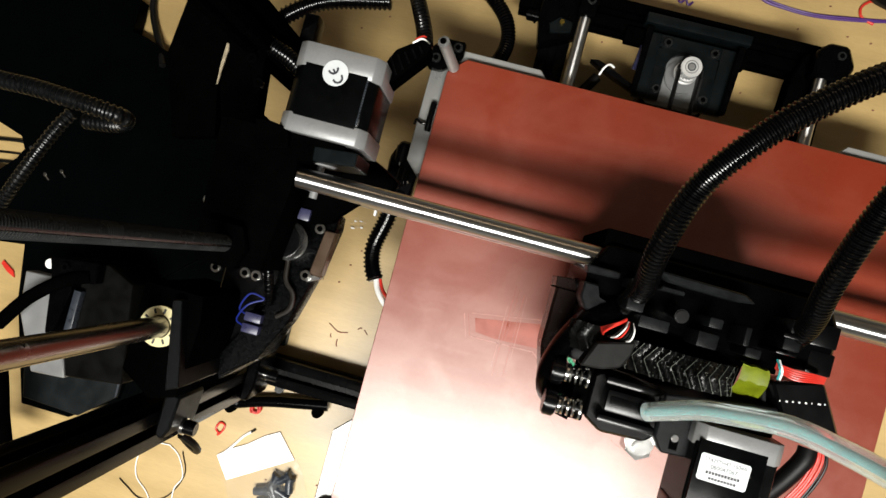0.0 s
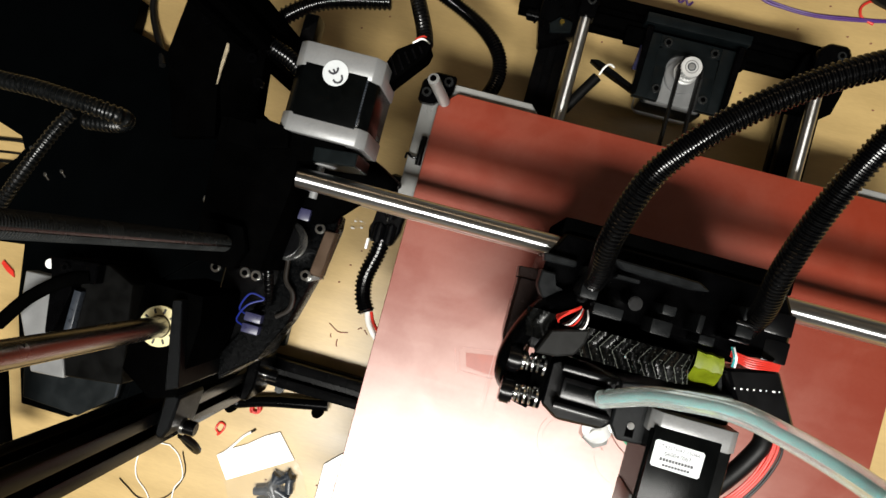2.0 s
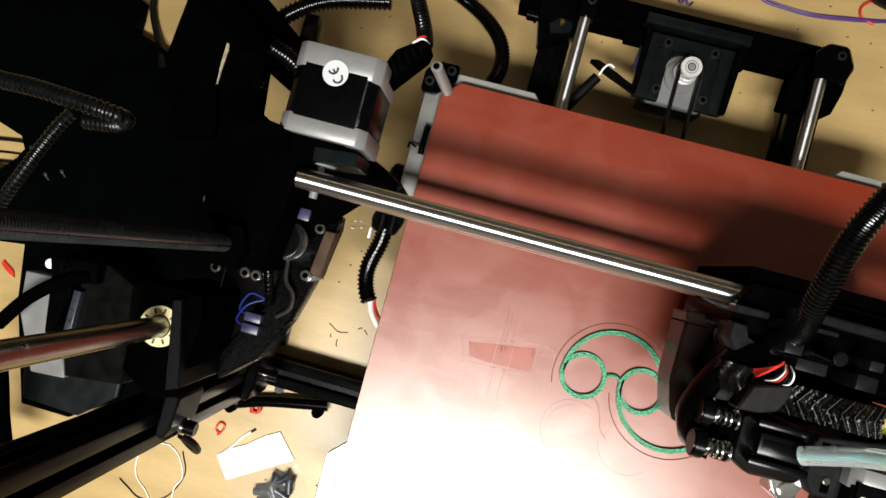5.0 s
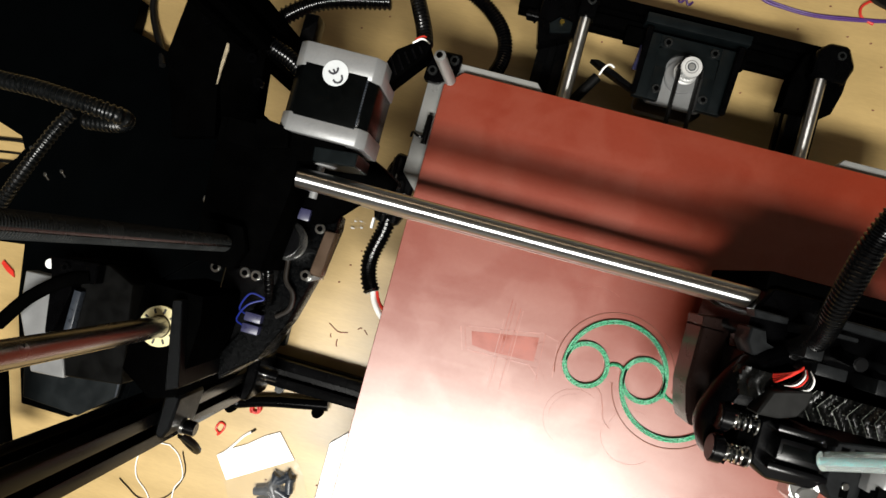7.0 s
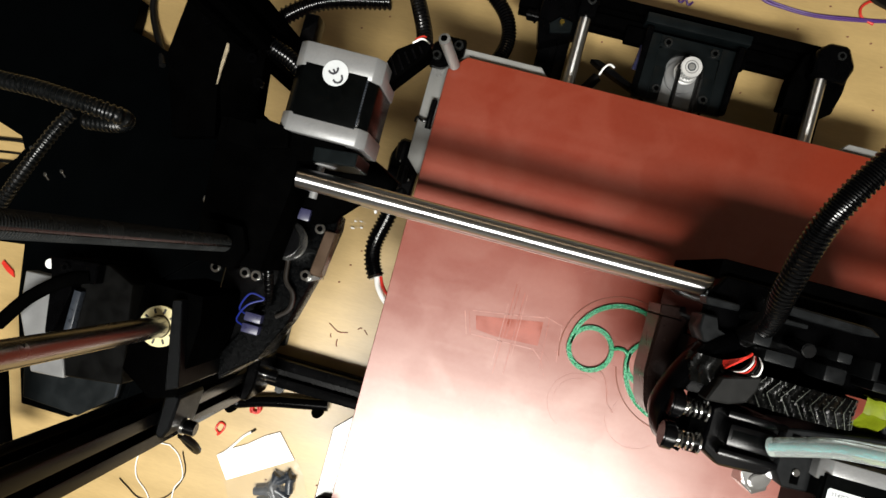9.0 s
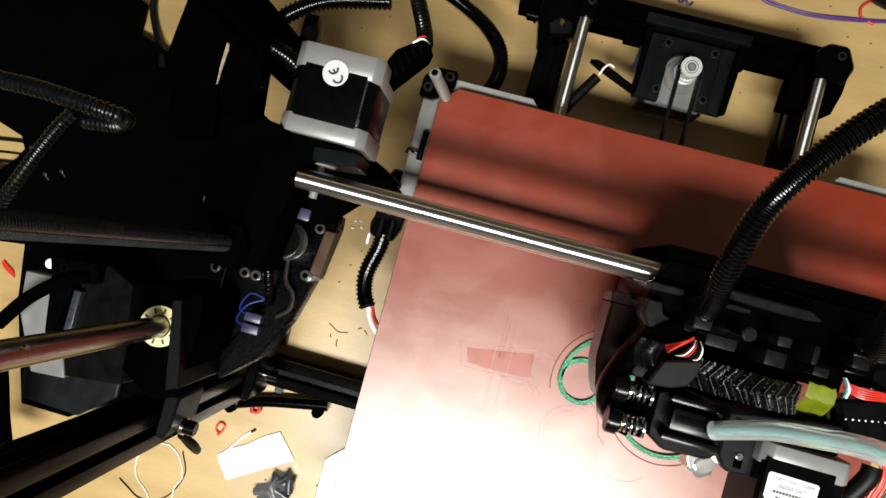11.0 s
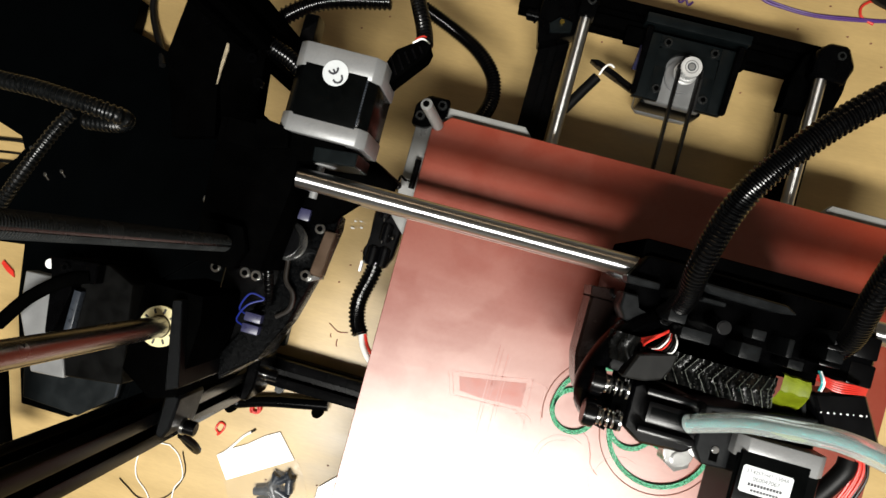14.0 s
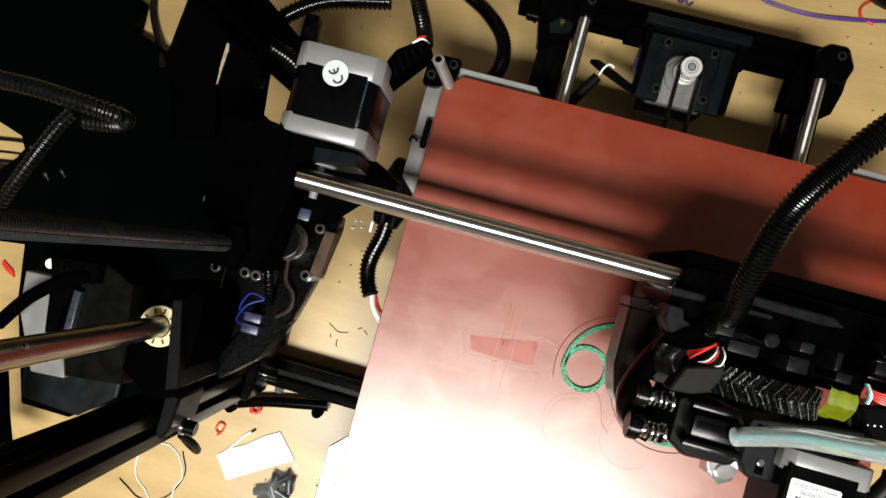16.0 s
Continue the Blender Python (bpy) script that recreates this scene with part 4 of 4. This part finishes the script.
def extruder():
    g = thing("extruder_carriage", 90, 0, 110, "black printed extruder carriage with motor, springs, gear and cables", "extruder")
    body = part("carriage_body", prism([(34, 12), (40, 24), (138, 24), (144.5, 12), (144.5, -6), (120, -10), (60, -8), (34, 2)][::-1], 126, 200, 1.5), BLACK, g)
    part("rear_plate", box(38, 142, 22, 31, 118, 196, 1.5), MATT, g)
    part("top_rail", prism([(60, 17.5), (98, 17), (103, 14), (97, 13), (66, 13.5)], 200, 212, 0.8), GREY, body)
    part("top_rail", prism([(64, 11.5), (74, 11.5), (74, 9.5), (64, 9.5)], 200, 211, 0.5), GREY, body)
    part("side_lug", prism([(32, 12.5), (47, 12.5), (47, 9.5), (33, 9)], 196, 206, 0.6), GREY, body)
    part("side_lug", prism([(33, 5), (40, 5), (40, -1), (49, -2), (49, -6.5), (36, -7), (33, -2)], 188, 205, 0.8), GREY, body)
    part("end_lug", box(132, 144.2, 4, 14, 185, 201.5, 1), SMOOTH, body)
    part("end_lug", box(134, 145, -8, 2, 175, 200.6, 1), SMOOTH, body)
    part("base_web", prism([(50, -8), (128, -9), (124, -34), (80, -36), (52, -32)][::-1], 128, 152, 0.4), MATT, body)
    # Added black filler that darkens the gap between gear and body.
    part("gear_gap_fill", box(58, 124, -13, -6, 150, 197, 0.4), MATT, body)
    # cable clamps
    for x0, x1, y0, y1, z in ((49.5, 57, 6.8, 11, 223), (49.3, 56.5, -2, 3.2, 222), (56.5, 69, -7.6, -2.6, 219), (83.3, 89, -0.2, 4, 221), (81, 89.5, -9, -2.6, 219),
                              (115.3, 121.5, 6, 11.6, 221), (114, 121, -1, 3.8, 220), (99, 101.5, -4, 3.8, 219), (101.5, 108, -8, -4, 217)):
        part("clamp", box(x0, x1, y0, y1, 198, z, 0.8), GREY, body)
    part("tie", box(112.5, 122, 3.9, 5.8, 198, 222, 0.5), SMOOTH, body)
    part("tie", box(112.5, 121, -3.2, -1.8, 198, 219, 0.5), SMOOTH, body)
    part("post", rod((72.5, 3, 198), (72.5, 1, 220), 3.0, 14, bev=0.5), SMOOTH, body)
    # fan shroud and its curved arm
    d = part("fan_duct", prism([(26, 4), (40, 5), (42, -12), (40, -44), (33, -50), (29.5, -44), (26, -30)][::-1], 138, 164, 1.5), DUCT, g, "satin black fan duct, tinted warm for the red bed's reflection")
    part("seam", box(25.6, 37, -1.2, -0.6, 140, 164.3, 0), MATT, d)
    part("flap", prism([(25, 4.5), (36, 5.5), (36, -0.5), (25.6, -0.5)][::-1], 140, 165.5, 0.5), DUCT, d)
    a = part("shroud_arm", sweep([(49, -3, 198), (41, -9, 198), (35, -19, 196), (31, -30, 193), (30, -40, 188), (35, -47, 182), (44, -50, 178)], 5.2, 3, 8, flat=2.2), BLACK, g)
    part("fan_body", box(36, 50, -30, -6, 170, 198, 1.5), BLACK, g)
    part("cover", prism([(37.8, -29.4), (42.2, -18.4), (57.6, -14.2), (57, -20), (54, -26), (47, -28.6)][::-1], 208, 220, 0.8), ASH, g, "grey printed cover over the pinion")
    # herringbone gear
    bm = bmesh.new()
    n, m, rows = 34 * 8, 8, []
    for j in range(m + 1):
        y = -27 + 13 * j / m
        lead = 0.75 * abs(j - m / 2) / (m / 2)
        row = []
        for i in range(n):
            ph = (i / 8 + lead) % 1.0
            r = 28.0 + 2.4 * max(0.0, 1 - 1.5 * abs(2 * ph - 1))
            t = 2 * math.pi * i / n
            row.append(bm.verts.new((80.5 + r * math.cos(t), y, 185 + r * math.sin(t))))
        rows.append(row)
    for p, q in zip(rows, rows[1:]):
        for i in range(n):
            bm.faces.new((p[i], p[(i + 1) % n], q[(i + 1) % n], q[i]))
    bm.faces.new(rows[0])
    bm.faces.new(rows[-1][::-1])
    hg = part("herringbone_gear", bm, GEARM, g, "dusty black herringbone gear")
    bm = bmesh.new()
    for k in range(3, 15):
        pts = []
        for j in range(m + 1):
            t = 2 * math.pi * (8 * (k + 0.5) - 8 * 0.75 * abs(j - m / 2) / (m / 2)) / n
            pts.append((80.5 + 30.4 * math.cos(t), -27 + 13 * j / m, 185 + 30.4 * math.sin(t)))
        for q in (pts[:m // 2 + 1], pts[m // 2:]):
            sweep(q, 0.14, 0.7, 5, bm)
    rng = random.Random(4)
    for k in range(120):
        t, y = radians(rng.uniform(35, 150)), rng.uniform(-26.5, -14.5)
        p = Vector((80.5 + 30.0 * math.cos(t), y, 185 + 30.0 * math.sin(t)))
        e = rng.uniform(0.06, 0.17)
        box(p.x - e, p.x + e, p.y - e * rng.uniform(0.5, 2.0), p.y + e, p.z - 0.2, p.z + 0.25, 0, bm)
    part("dust_edge", bm, DUST, hg, "pale dusty tooth edges", kind="stuff")
    bm = bmesh.new()
    n, rows = 10 * 6, []
    for j in range(7):
        lead = 0.6 * abs(j - 3) / 3
        row = []
        for i in range(n):
            r = 7.6 + 1.9 * max(0.0, 1 - 1.5 * abs(2 * ((i / 6 + lead) % 1.0) - 1))
            row.append(bm.verts.new((40.5 + r * math.cos(2 * math.pi * i / n), -24 + 2.0 * j, 204 + r * math.sin(2 * math.pi * i / n))))
        rows.append(row)
    for p, q in zip(rows, rows[1:]):
        for i in range(n):
            bm.faces.new((p[i], p[(i + 1) % n], q[(i + 1) % n], q[i]))
    bm.faces.new(rows[0])
    bm.faces.new(rows[-1][::-1])
    part("pinion", bm, GEARM, g, "small black herringbone pinion")
    # idler block with spring screws
    k = part("idler_block", prism([(48, -33), (53, -30), (78, -32), (80, -52), (76, -56), (56, -57), (48, -52)][::-1], 168, 202, 1.2), SMOOTH, g)
    for y, z in ((-33, 211), (-49.5, 210)):
        part("ridge", box(52, 77, y - 1.6, y + 1.6, 200, z, 1.0), SMOOTH, k)
    part("lever", box(53.5, 76, -46, -36.5, 200, 212, 1.2), SMOOTH, k)
    part("groove", box(55, 72, -43.5, -39, 211.8, 212.3, 0.2), LAMIN, k)
    for y in (-35.5, -49.5):
        kb = part("thumb_knob", rod((29, y, 204), (34.5, y, 204), 6.2, 22, bev=0.8), SMOOTH, g)
        part("spring", spring(36.6, 43.8, y, 204, 3.7, 3, 0.62), CHROME, kb)
        part("stem", rod((34, y, 204), (46, y, 204), 1.3, 12), THREAD, kb)
        part("washer", rod((35.2, y, 204), (36.2, y, 204), 4.2, 20), CHROME, kb)
        part("washer", rod((44.5, y, 204), (45.4, y, 204), 4.8, 20), CHROME, kb)
    part("spring_plate", box(41, 48, -55, -30, 186, 200, 0.8), MATT, g)
    # hobbed bolt
    h = part("hex_bolt", rod((76.3, -60.3, 182), (76.3, -59.8, 195), 6.4, 6, bev=0.7), CHROME, g, "shiny hexagon bolt head")
    part("washer", rod((75.6, -57, 194.6), (75.6, -57, 196.4), 6.6, 28, bev=0.3), CHROME, h)
    part("tip", rod((76, -60, 195), (76, -60, 197.5), 3.2, 20, bev=0.4), CHROME, h)
    # face plate of the motor with slots
    f = part("face_plate", prism([(79, -33), (126, -26), (127, -39.3), (97, -39.3), (97, -57), (83, -58), (79, -52)][::-1], 176, 204, 0.8), GREY, g)
    for x, y in ((87.5, -53), (84, -36.5), (89.5, -36)):
        part("slot", box(x - 1.8, x + 1.8, y - 2.4, y + 2.0, 203.0, 204.15, 0.1), MATT, f)
    part("screw", rod((87.3, -50.3, 203), (87.3, -50.3, 205), 1.6, 12, bev=0.3), CHROME, f)
    mo = part("motor", prism([(93.6, -79), (128, -79), (128, -47), (93.6, -47)][::-1], 181, 212.6, 0.8), LAMIN, g, "square black stepper motor body")
    o8 = [(0, 12.5), (4.5, 8), (37.8, 8), (42.3, 12.5), (42.3, 37.8), (37.8, 42.3), (4.5, 42.3), (0, 37.8)]
    def cap(y0, y1):
        bm = prism([(92.6 + 0.88 * x, z) for x, z in o8], -y1, -y0, 0.4)
        bm.transform(Matrix(((1, 0, 0, 0), (0, 0, -1, 0), (0, 1, 0, 172), (0, 0, 0, 1))))
        return bm
    part("end_cap", cap(-49, -39.6), CAST, mo, "silver cast end cap")
    part("end_cap", cap(-88, -77), CAST, mo, "silver cast end cap")
    part("wrap", box(94.6, 122.5, -80.5, -45.5, 210, 214.6, 0.4), LAMIN, mo)
    bm = prism([(96.9, -61.9), (116.0, -62.3), (116.8, -61.5), (117.0, -51.9), (116.2, -51.1), (96.9, -50.7), (96.1, -51.5), (96.1, -61.1)], 214.62, 214.8, 0)
    lb = part("label", bm, LABEL, mo, "white printed motor label")
    bm = letters("ST42STH47-1504A", 2.25, 106.6, -53.0, 214.86)
    letters("060047067", 2.5, 106.4, -55.7, 214.86, bm)
    part("writing", bm, INK, lb)
    bm = bmesh.new()
    for i in range(11):
        box(99.4 + i * 1.3, 100.4 + i * 1.3, -58.8, -57.6, 214.8, 214.86, 0, bm)
    for i in range(9):
        box(101.0 + i * 1.3, 102.0 + i * 1.3, -61.0, -60.0, 214.8, 214.86, 0, bm)
    part("print_bar", bm, INK, lb)
    # guide tube with filament
    tube = [(70.4, -41.3, 214.0), (75.5, -37.7, 222.0), (82.4, -32.3, 236.0), (88.9, -29.1, 249.0), (101.9, -25.5, 268.0), (114.2, -27.0, 284.0), (124.1, -29.8, 300.0), (130.4, -32.7, 315.0)]
    t = part("guide_tube", sweep(tube, 3.9, 2, 20), SLEEVE, g, "milky translucent filament guide tube")
    part("filament", sweep(tube, 1.3, 2, 12), TEAL, t, "teal filament inside the tube")
    # ribbed cable sleeves
    first = part("cable_sleeve", loom([(53, 0, 203), (53, 3, 214), (53.5, 9, 226), (51.5, 23, 245), (55, 44, 262), (66.5, 61.5, 270), (84.5, 79, 275), (108, 95, 280), (142, 110, 284), (182, 120, 288)], 4.9, 1.95, deep=0.86), LOOM, g)
    second = part("cable_sleeve", loom([(121, 1, 201), (121, 4, 212), (120, 12, 226), (115, 27, 245), (115.5, 49, 262), (120.5, 70, 275), (129.5, 90, 285), (146, 112, 292)], 4.9, 1.95, deep=0.86), LOOM, g)
    # wires
    for i in range(4):
        part("wire", sweep([(51.5, -6 - 0.3 * i, 219), (48 - 0.5 * i, -8.4 - 0.6 * i, 222), (45 - 0.3 * i, -10.6 - 0.9 * i, 219), (43.5 + 0.6 * i, -12.5 - 0.9 * i, 211)], 0.5, 1, 8), WIRE_RED, g)
    for i, mt in enumerate((WIRE_BLACK, WIRE_WHITE, WIRE_RED, WIRE_BLACK, WIRE_BLACK, WIRE_WHITE)):
        part("wire", sweep([(52 + 0.5 * i, -7, 219), (50 + 1.0 * i, -10, 223), (47.5 + 1.4 * i, -13.6 - 0.1 * i, 222), (46.5 + 1.3 * i, -15.2, 215)], 0.36, 1, 8), mt, g)
    for i in range(5):
        part("wire", sweep([(119.4, -7.6 - 0.5 * i, 206), (126, -8.4 - 0.95 * i, 209.5 + 0.5 * (i % 2)), (134, -8.0 - 0.8 * i, 209.5), (141, -8.2 - 0.6 * i, 205)], 0.42, 1, 8), WIRE_RED, g)
    for i, mt in enumerate((TEAL, WIRE_WHITE)):
        part("wire", sweep([(118.5 + i, -6, 208), (119.4 + i, -10, 211), (121 + i, -14, 207)], 0.45, 1, 8), mt, g)
    part("taped_plug", prism([(119.5, -15.5), (141, -10.5), (154, -34), (151, -38), (128.5, -31)][::-1], 186, 206, 1.2), SMOOTH, g, "black taped wire bundle")
    for i, w in enumerate((0.5, 0.9, 0.7, 0.7, 0.9, 0.4, 1.3, 0.5)):
        x, y = 124.4 + 2.6 * i, -22.6 + 0.5 * i
        part("staple", box(x, x + w, y - 0.3, y + 0.4, 206, 206.3, 0.1), PULLEY, g)
    bm = bmesh.new()
    rows = []
    for k, (y, z, x0, x1) in enumerate(((-10.6, 205, 105.2, 116.4), (-11.4, 208.4, 105.2, 116.6), (-14, 209, 105.2, 117.0), (-18, 208, 105.4, 117.6), (-21.5, 203, 105.6, 118.4), (-25, 196, 105.8, 119.2), (-29, 184, 106.0, 120.0))):
        rows.append([bm.verts.new((x0 + (x1 - x0) * i / 6, y - 0.35 * i / 6 + 0.35 * math.sin(2.1 * i + k), z + 0.5 * math.sin(1.7 * i + 2 * k))) for i in range(7)])
    for p, q in zip(rows, rows[1:]):
        for i in range(6):
            bm.faces.new((p[i], p[i + 1], q[i + 1], q[i]))
    bmesh.ops.solidify(bm, geom=bm.faces[:], thickness=0.6)
    part("gear_backing", prism([(102, -12), (109, -12), (110, -28), (102, -28)][::-1], 160, 184, 0.5), MATT, g)
    tp = part("tape_strip", bm, LIME, g, "lime yellow tape")
    part("torn_edge", prism([(118.9, -19), (120.8, -18.6), (123.0, -27), (121.2, -27)][::-1], 188, 199, 0.3), GREY, tp)
    part("motor_cable", sweep([(146, -40, 196), (145, -46, 196), (139, -60, 192), (131, -74, 186), (120, -84, 178)], 4.2, 2, 14), RUBBER, g)
    for i in range(6):
        part("wire", sweep([(147 + 0.9 * i, -36, 198), (148.5 + 1.0 * i, -43 - 0.6 * i, 198 + (i % 2)), (146.5 + 0.7 * i, -57 - i, 195), (139.5 + 0.5 * i, -72 - i, 190), (128, -86 - i, 182)], 0.62, 1.5, 8),
             WIRE_RED if i < 4 else WIRE_BLACK, g)
    return g, ((first, (53, 3, 214)), (second, (121, 4, 212)))


gantry_side()
clutter()
HEAD, SLEEVES = extruder()


# ---- motion: bed along y, extruder along x, in millimetres ----
BED_1 = ((0, 0), (0.1, -1.5), (0.2, -17.5), (0.3, -21.5), (0.4, -12.7), (0.5, -5.4), (0.6, 8.5), (0.7, 14), (0.8, 16), (0.9, 14), (1, 8.6), (1.1, -9.9), (1.2, -23), (1.3, -21.9),
         (1.4, -11), (1.5, -13.4), (1.6, -25.5), (1.7, -35), (1.8, -38), (1.9, -33.5), (2, -21.6), (2.1, -6.6), (2.2, 6), (2.3, 2.8), (2.4, -11.3), (2.5, -21.6), (2.6, -21.5), (2.7, -31),
         (2.8, -35), (2.9, -32), (3, -20.9), (3.1, -21), (3.2, -14), (3.3, -14), (3.4, -17), (3.5, -8.1), (3.6, 1), (3.7, -3.4), (3.8, -0.3), (3.9, 2.5), (4, -2.1), (4.1, 4), (4.2, 2))
BED_2 = ((6.3, -21.6), (6.4, -20.8), (6.5, -18.8), (6.6, -19), (6.7, -18), (6.8, -14.5), (6.9, -10), (7, -8.1), (7.1, -7.5), (7.2, -5), (7.3, -3), (7.4, -2.2), (7.5, -1.6), (7.6, -1), (7.7, 0),
         (7.8, 3.5), (7.9, 10), (8, 16.7), (8.1, 18.5), (8.2, 15.5), (8.3, 12.2), (8.4, 8.5), (8.5, 4.8), (8.6, 4), (8.7, 3), (8.8, 1.5), (8.9, 1.5), (9, 1.6), (9.1, -0.6), (9.2, -2.6))
BED_3 = ((11.3, -18.7), (11.4, -15), (11.5, -12.2), (11.6, -12), (11.7, -13.2), (11.8, -11.5), (11.9, -12.5), (12, -14.9), (12.1, -15.6), (12.2, -18.5), (12.3, -19), (12.4, -19.3), (12.5, -19.8),
         (12.6, -18.3), (12.7, -16.2), (12.8, -14.5), (12.9, -17), (13, -20.3), (13.1, -25.5), (13.2, -32), (13.3, -35), (13.4, -36.3), (13.5, -37.1), (13.7, -37.3), (14, -36.4), (14.2, -34.5),
         (14.5, -29.5), (14.7, -25), (14.8, -22.3), (15, -18.1), (15.1, -18.2), (15.3, -20), (15.5, -20.4), (15.6, -18.8), (15.7, -17), (15.8, -14.5), (16, -10.7))
HEAD_1 = ((0, 9.9), (0.1, -3.3), (0.2, -7), (0.3, 8), (0.4, 13), (0.5, 21.7), (0.6, 27.5), (0.7, 39), (0.8, 57), (0.9, 71), (1, 78.4), (1.1, 86), (1.2, 84), (1.3, 70), (1.4, 57), (1.5, 49),
          (1.6, 43), (1.7, 30), (1.8, 16), (1.9, 1), (2, -9.4), (2.1, -12), (2.2, -4), (2.3, 11.7), (2.4, 14), (2.5, 3.2), (2.6, -6), (2.7, 3.3), (2.8, 17.3), (2.9, 32), (3, 43.7), (3.1, 32),
          (3.2, 21), (3.3, 23), (3.4, 35.5), (3.5, 47), (3.6, 36), (3.7, 24.5), (3.8, 28), (3.9, 42.5), (4, 52.6), (4.1, 63), (4.2, 77))
HEAD_2 = ((6.3, 70.3), (6.4, 72.5), (6.5, 75), (6.6, 78), (6.7, 80), (6.8, 81.5), (7, 82.9), (7.2, 83), (7.5, 82.4), (7.6, 81.5), (7.7, 80), (7.8, 77), (7.9, 73), (8, 69.1), (8.1, 66), (8.2, 67),
          (8.3, 71), (8.4, 76), (8.5, 79.1), (8.6, 77), (8.7, 72.5), (8.8, 68), (8.9, 65), (9, 62), (9.1, 60), (9.2, 57))
HEAD_3 = ((11.3, 28.4), (11.4, 22), (11.5, 17.1), (11.6, 16), (11.7, 16.8), (11.8, 17.5), (11.9, 14), (12, 12.6), (12.1, 9.5), (12.2, 7.5), (12.3, 5.6), (12.4, 2.5), (12.5, 0), (12.6, -3.5),
          (12.7, -9), (12.8, -12), (12.9, -11), (13, -8.5), (13.1, -6), (13.2, 0.5), (13.3, 4.7), (13.4, 8.5), (13.5, 12.9), (13.7, 18), (13.9, 24.5), (14, 27.4), (14.2, 32.5), (14.5, 39.1),
          (14.7, 43), (14.9, 46), (15, 46.2), (15.1, 44), (15.2, 40), (15.3, 37), (15.5, 33.1), (15.6, 35), (15.7, 38), (15.8, 41.5), (16, 47))
SWAY = 0.19  # degrees by which a cable sleeve swings for each millimetre of travel


def motions():
    bed, head = BED_1 + BED_2 + BED_3, HEAD_1 + HEAD_2 + HEAD_3
    for ob in (BED, PRINT):
        x, y, z = ORIGIN[ob.name]
        walk(ob, [(t, pose(x / 1000, (y + d) / 1000, z / 1000)) for t, d in bed])
    x, y, z = ORIGIN[HEAD.name]
    walk(HEAD, [(t, pose((x + d) / 1000, y / 1000, z / 1000)) for t, d in head])
    # the cable sleeves are held far off, so they swing on the carriage as it travels
    for ob, foot in SLEEVES:
        p = [(a - b) / 1000 for a, b in zip(foot, (x, y, z))]
        walk(ob, [(t, pose(*p) @ pose(0, 0, 0, 0, 0, SWAY * d) @ pose(-p[0], -p[1], -p[2])) for t, d in head])


motions()
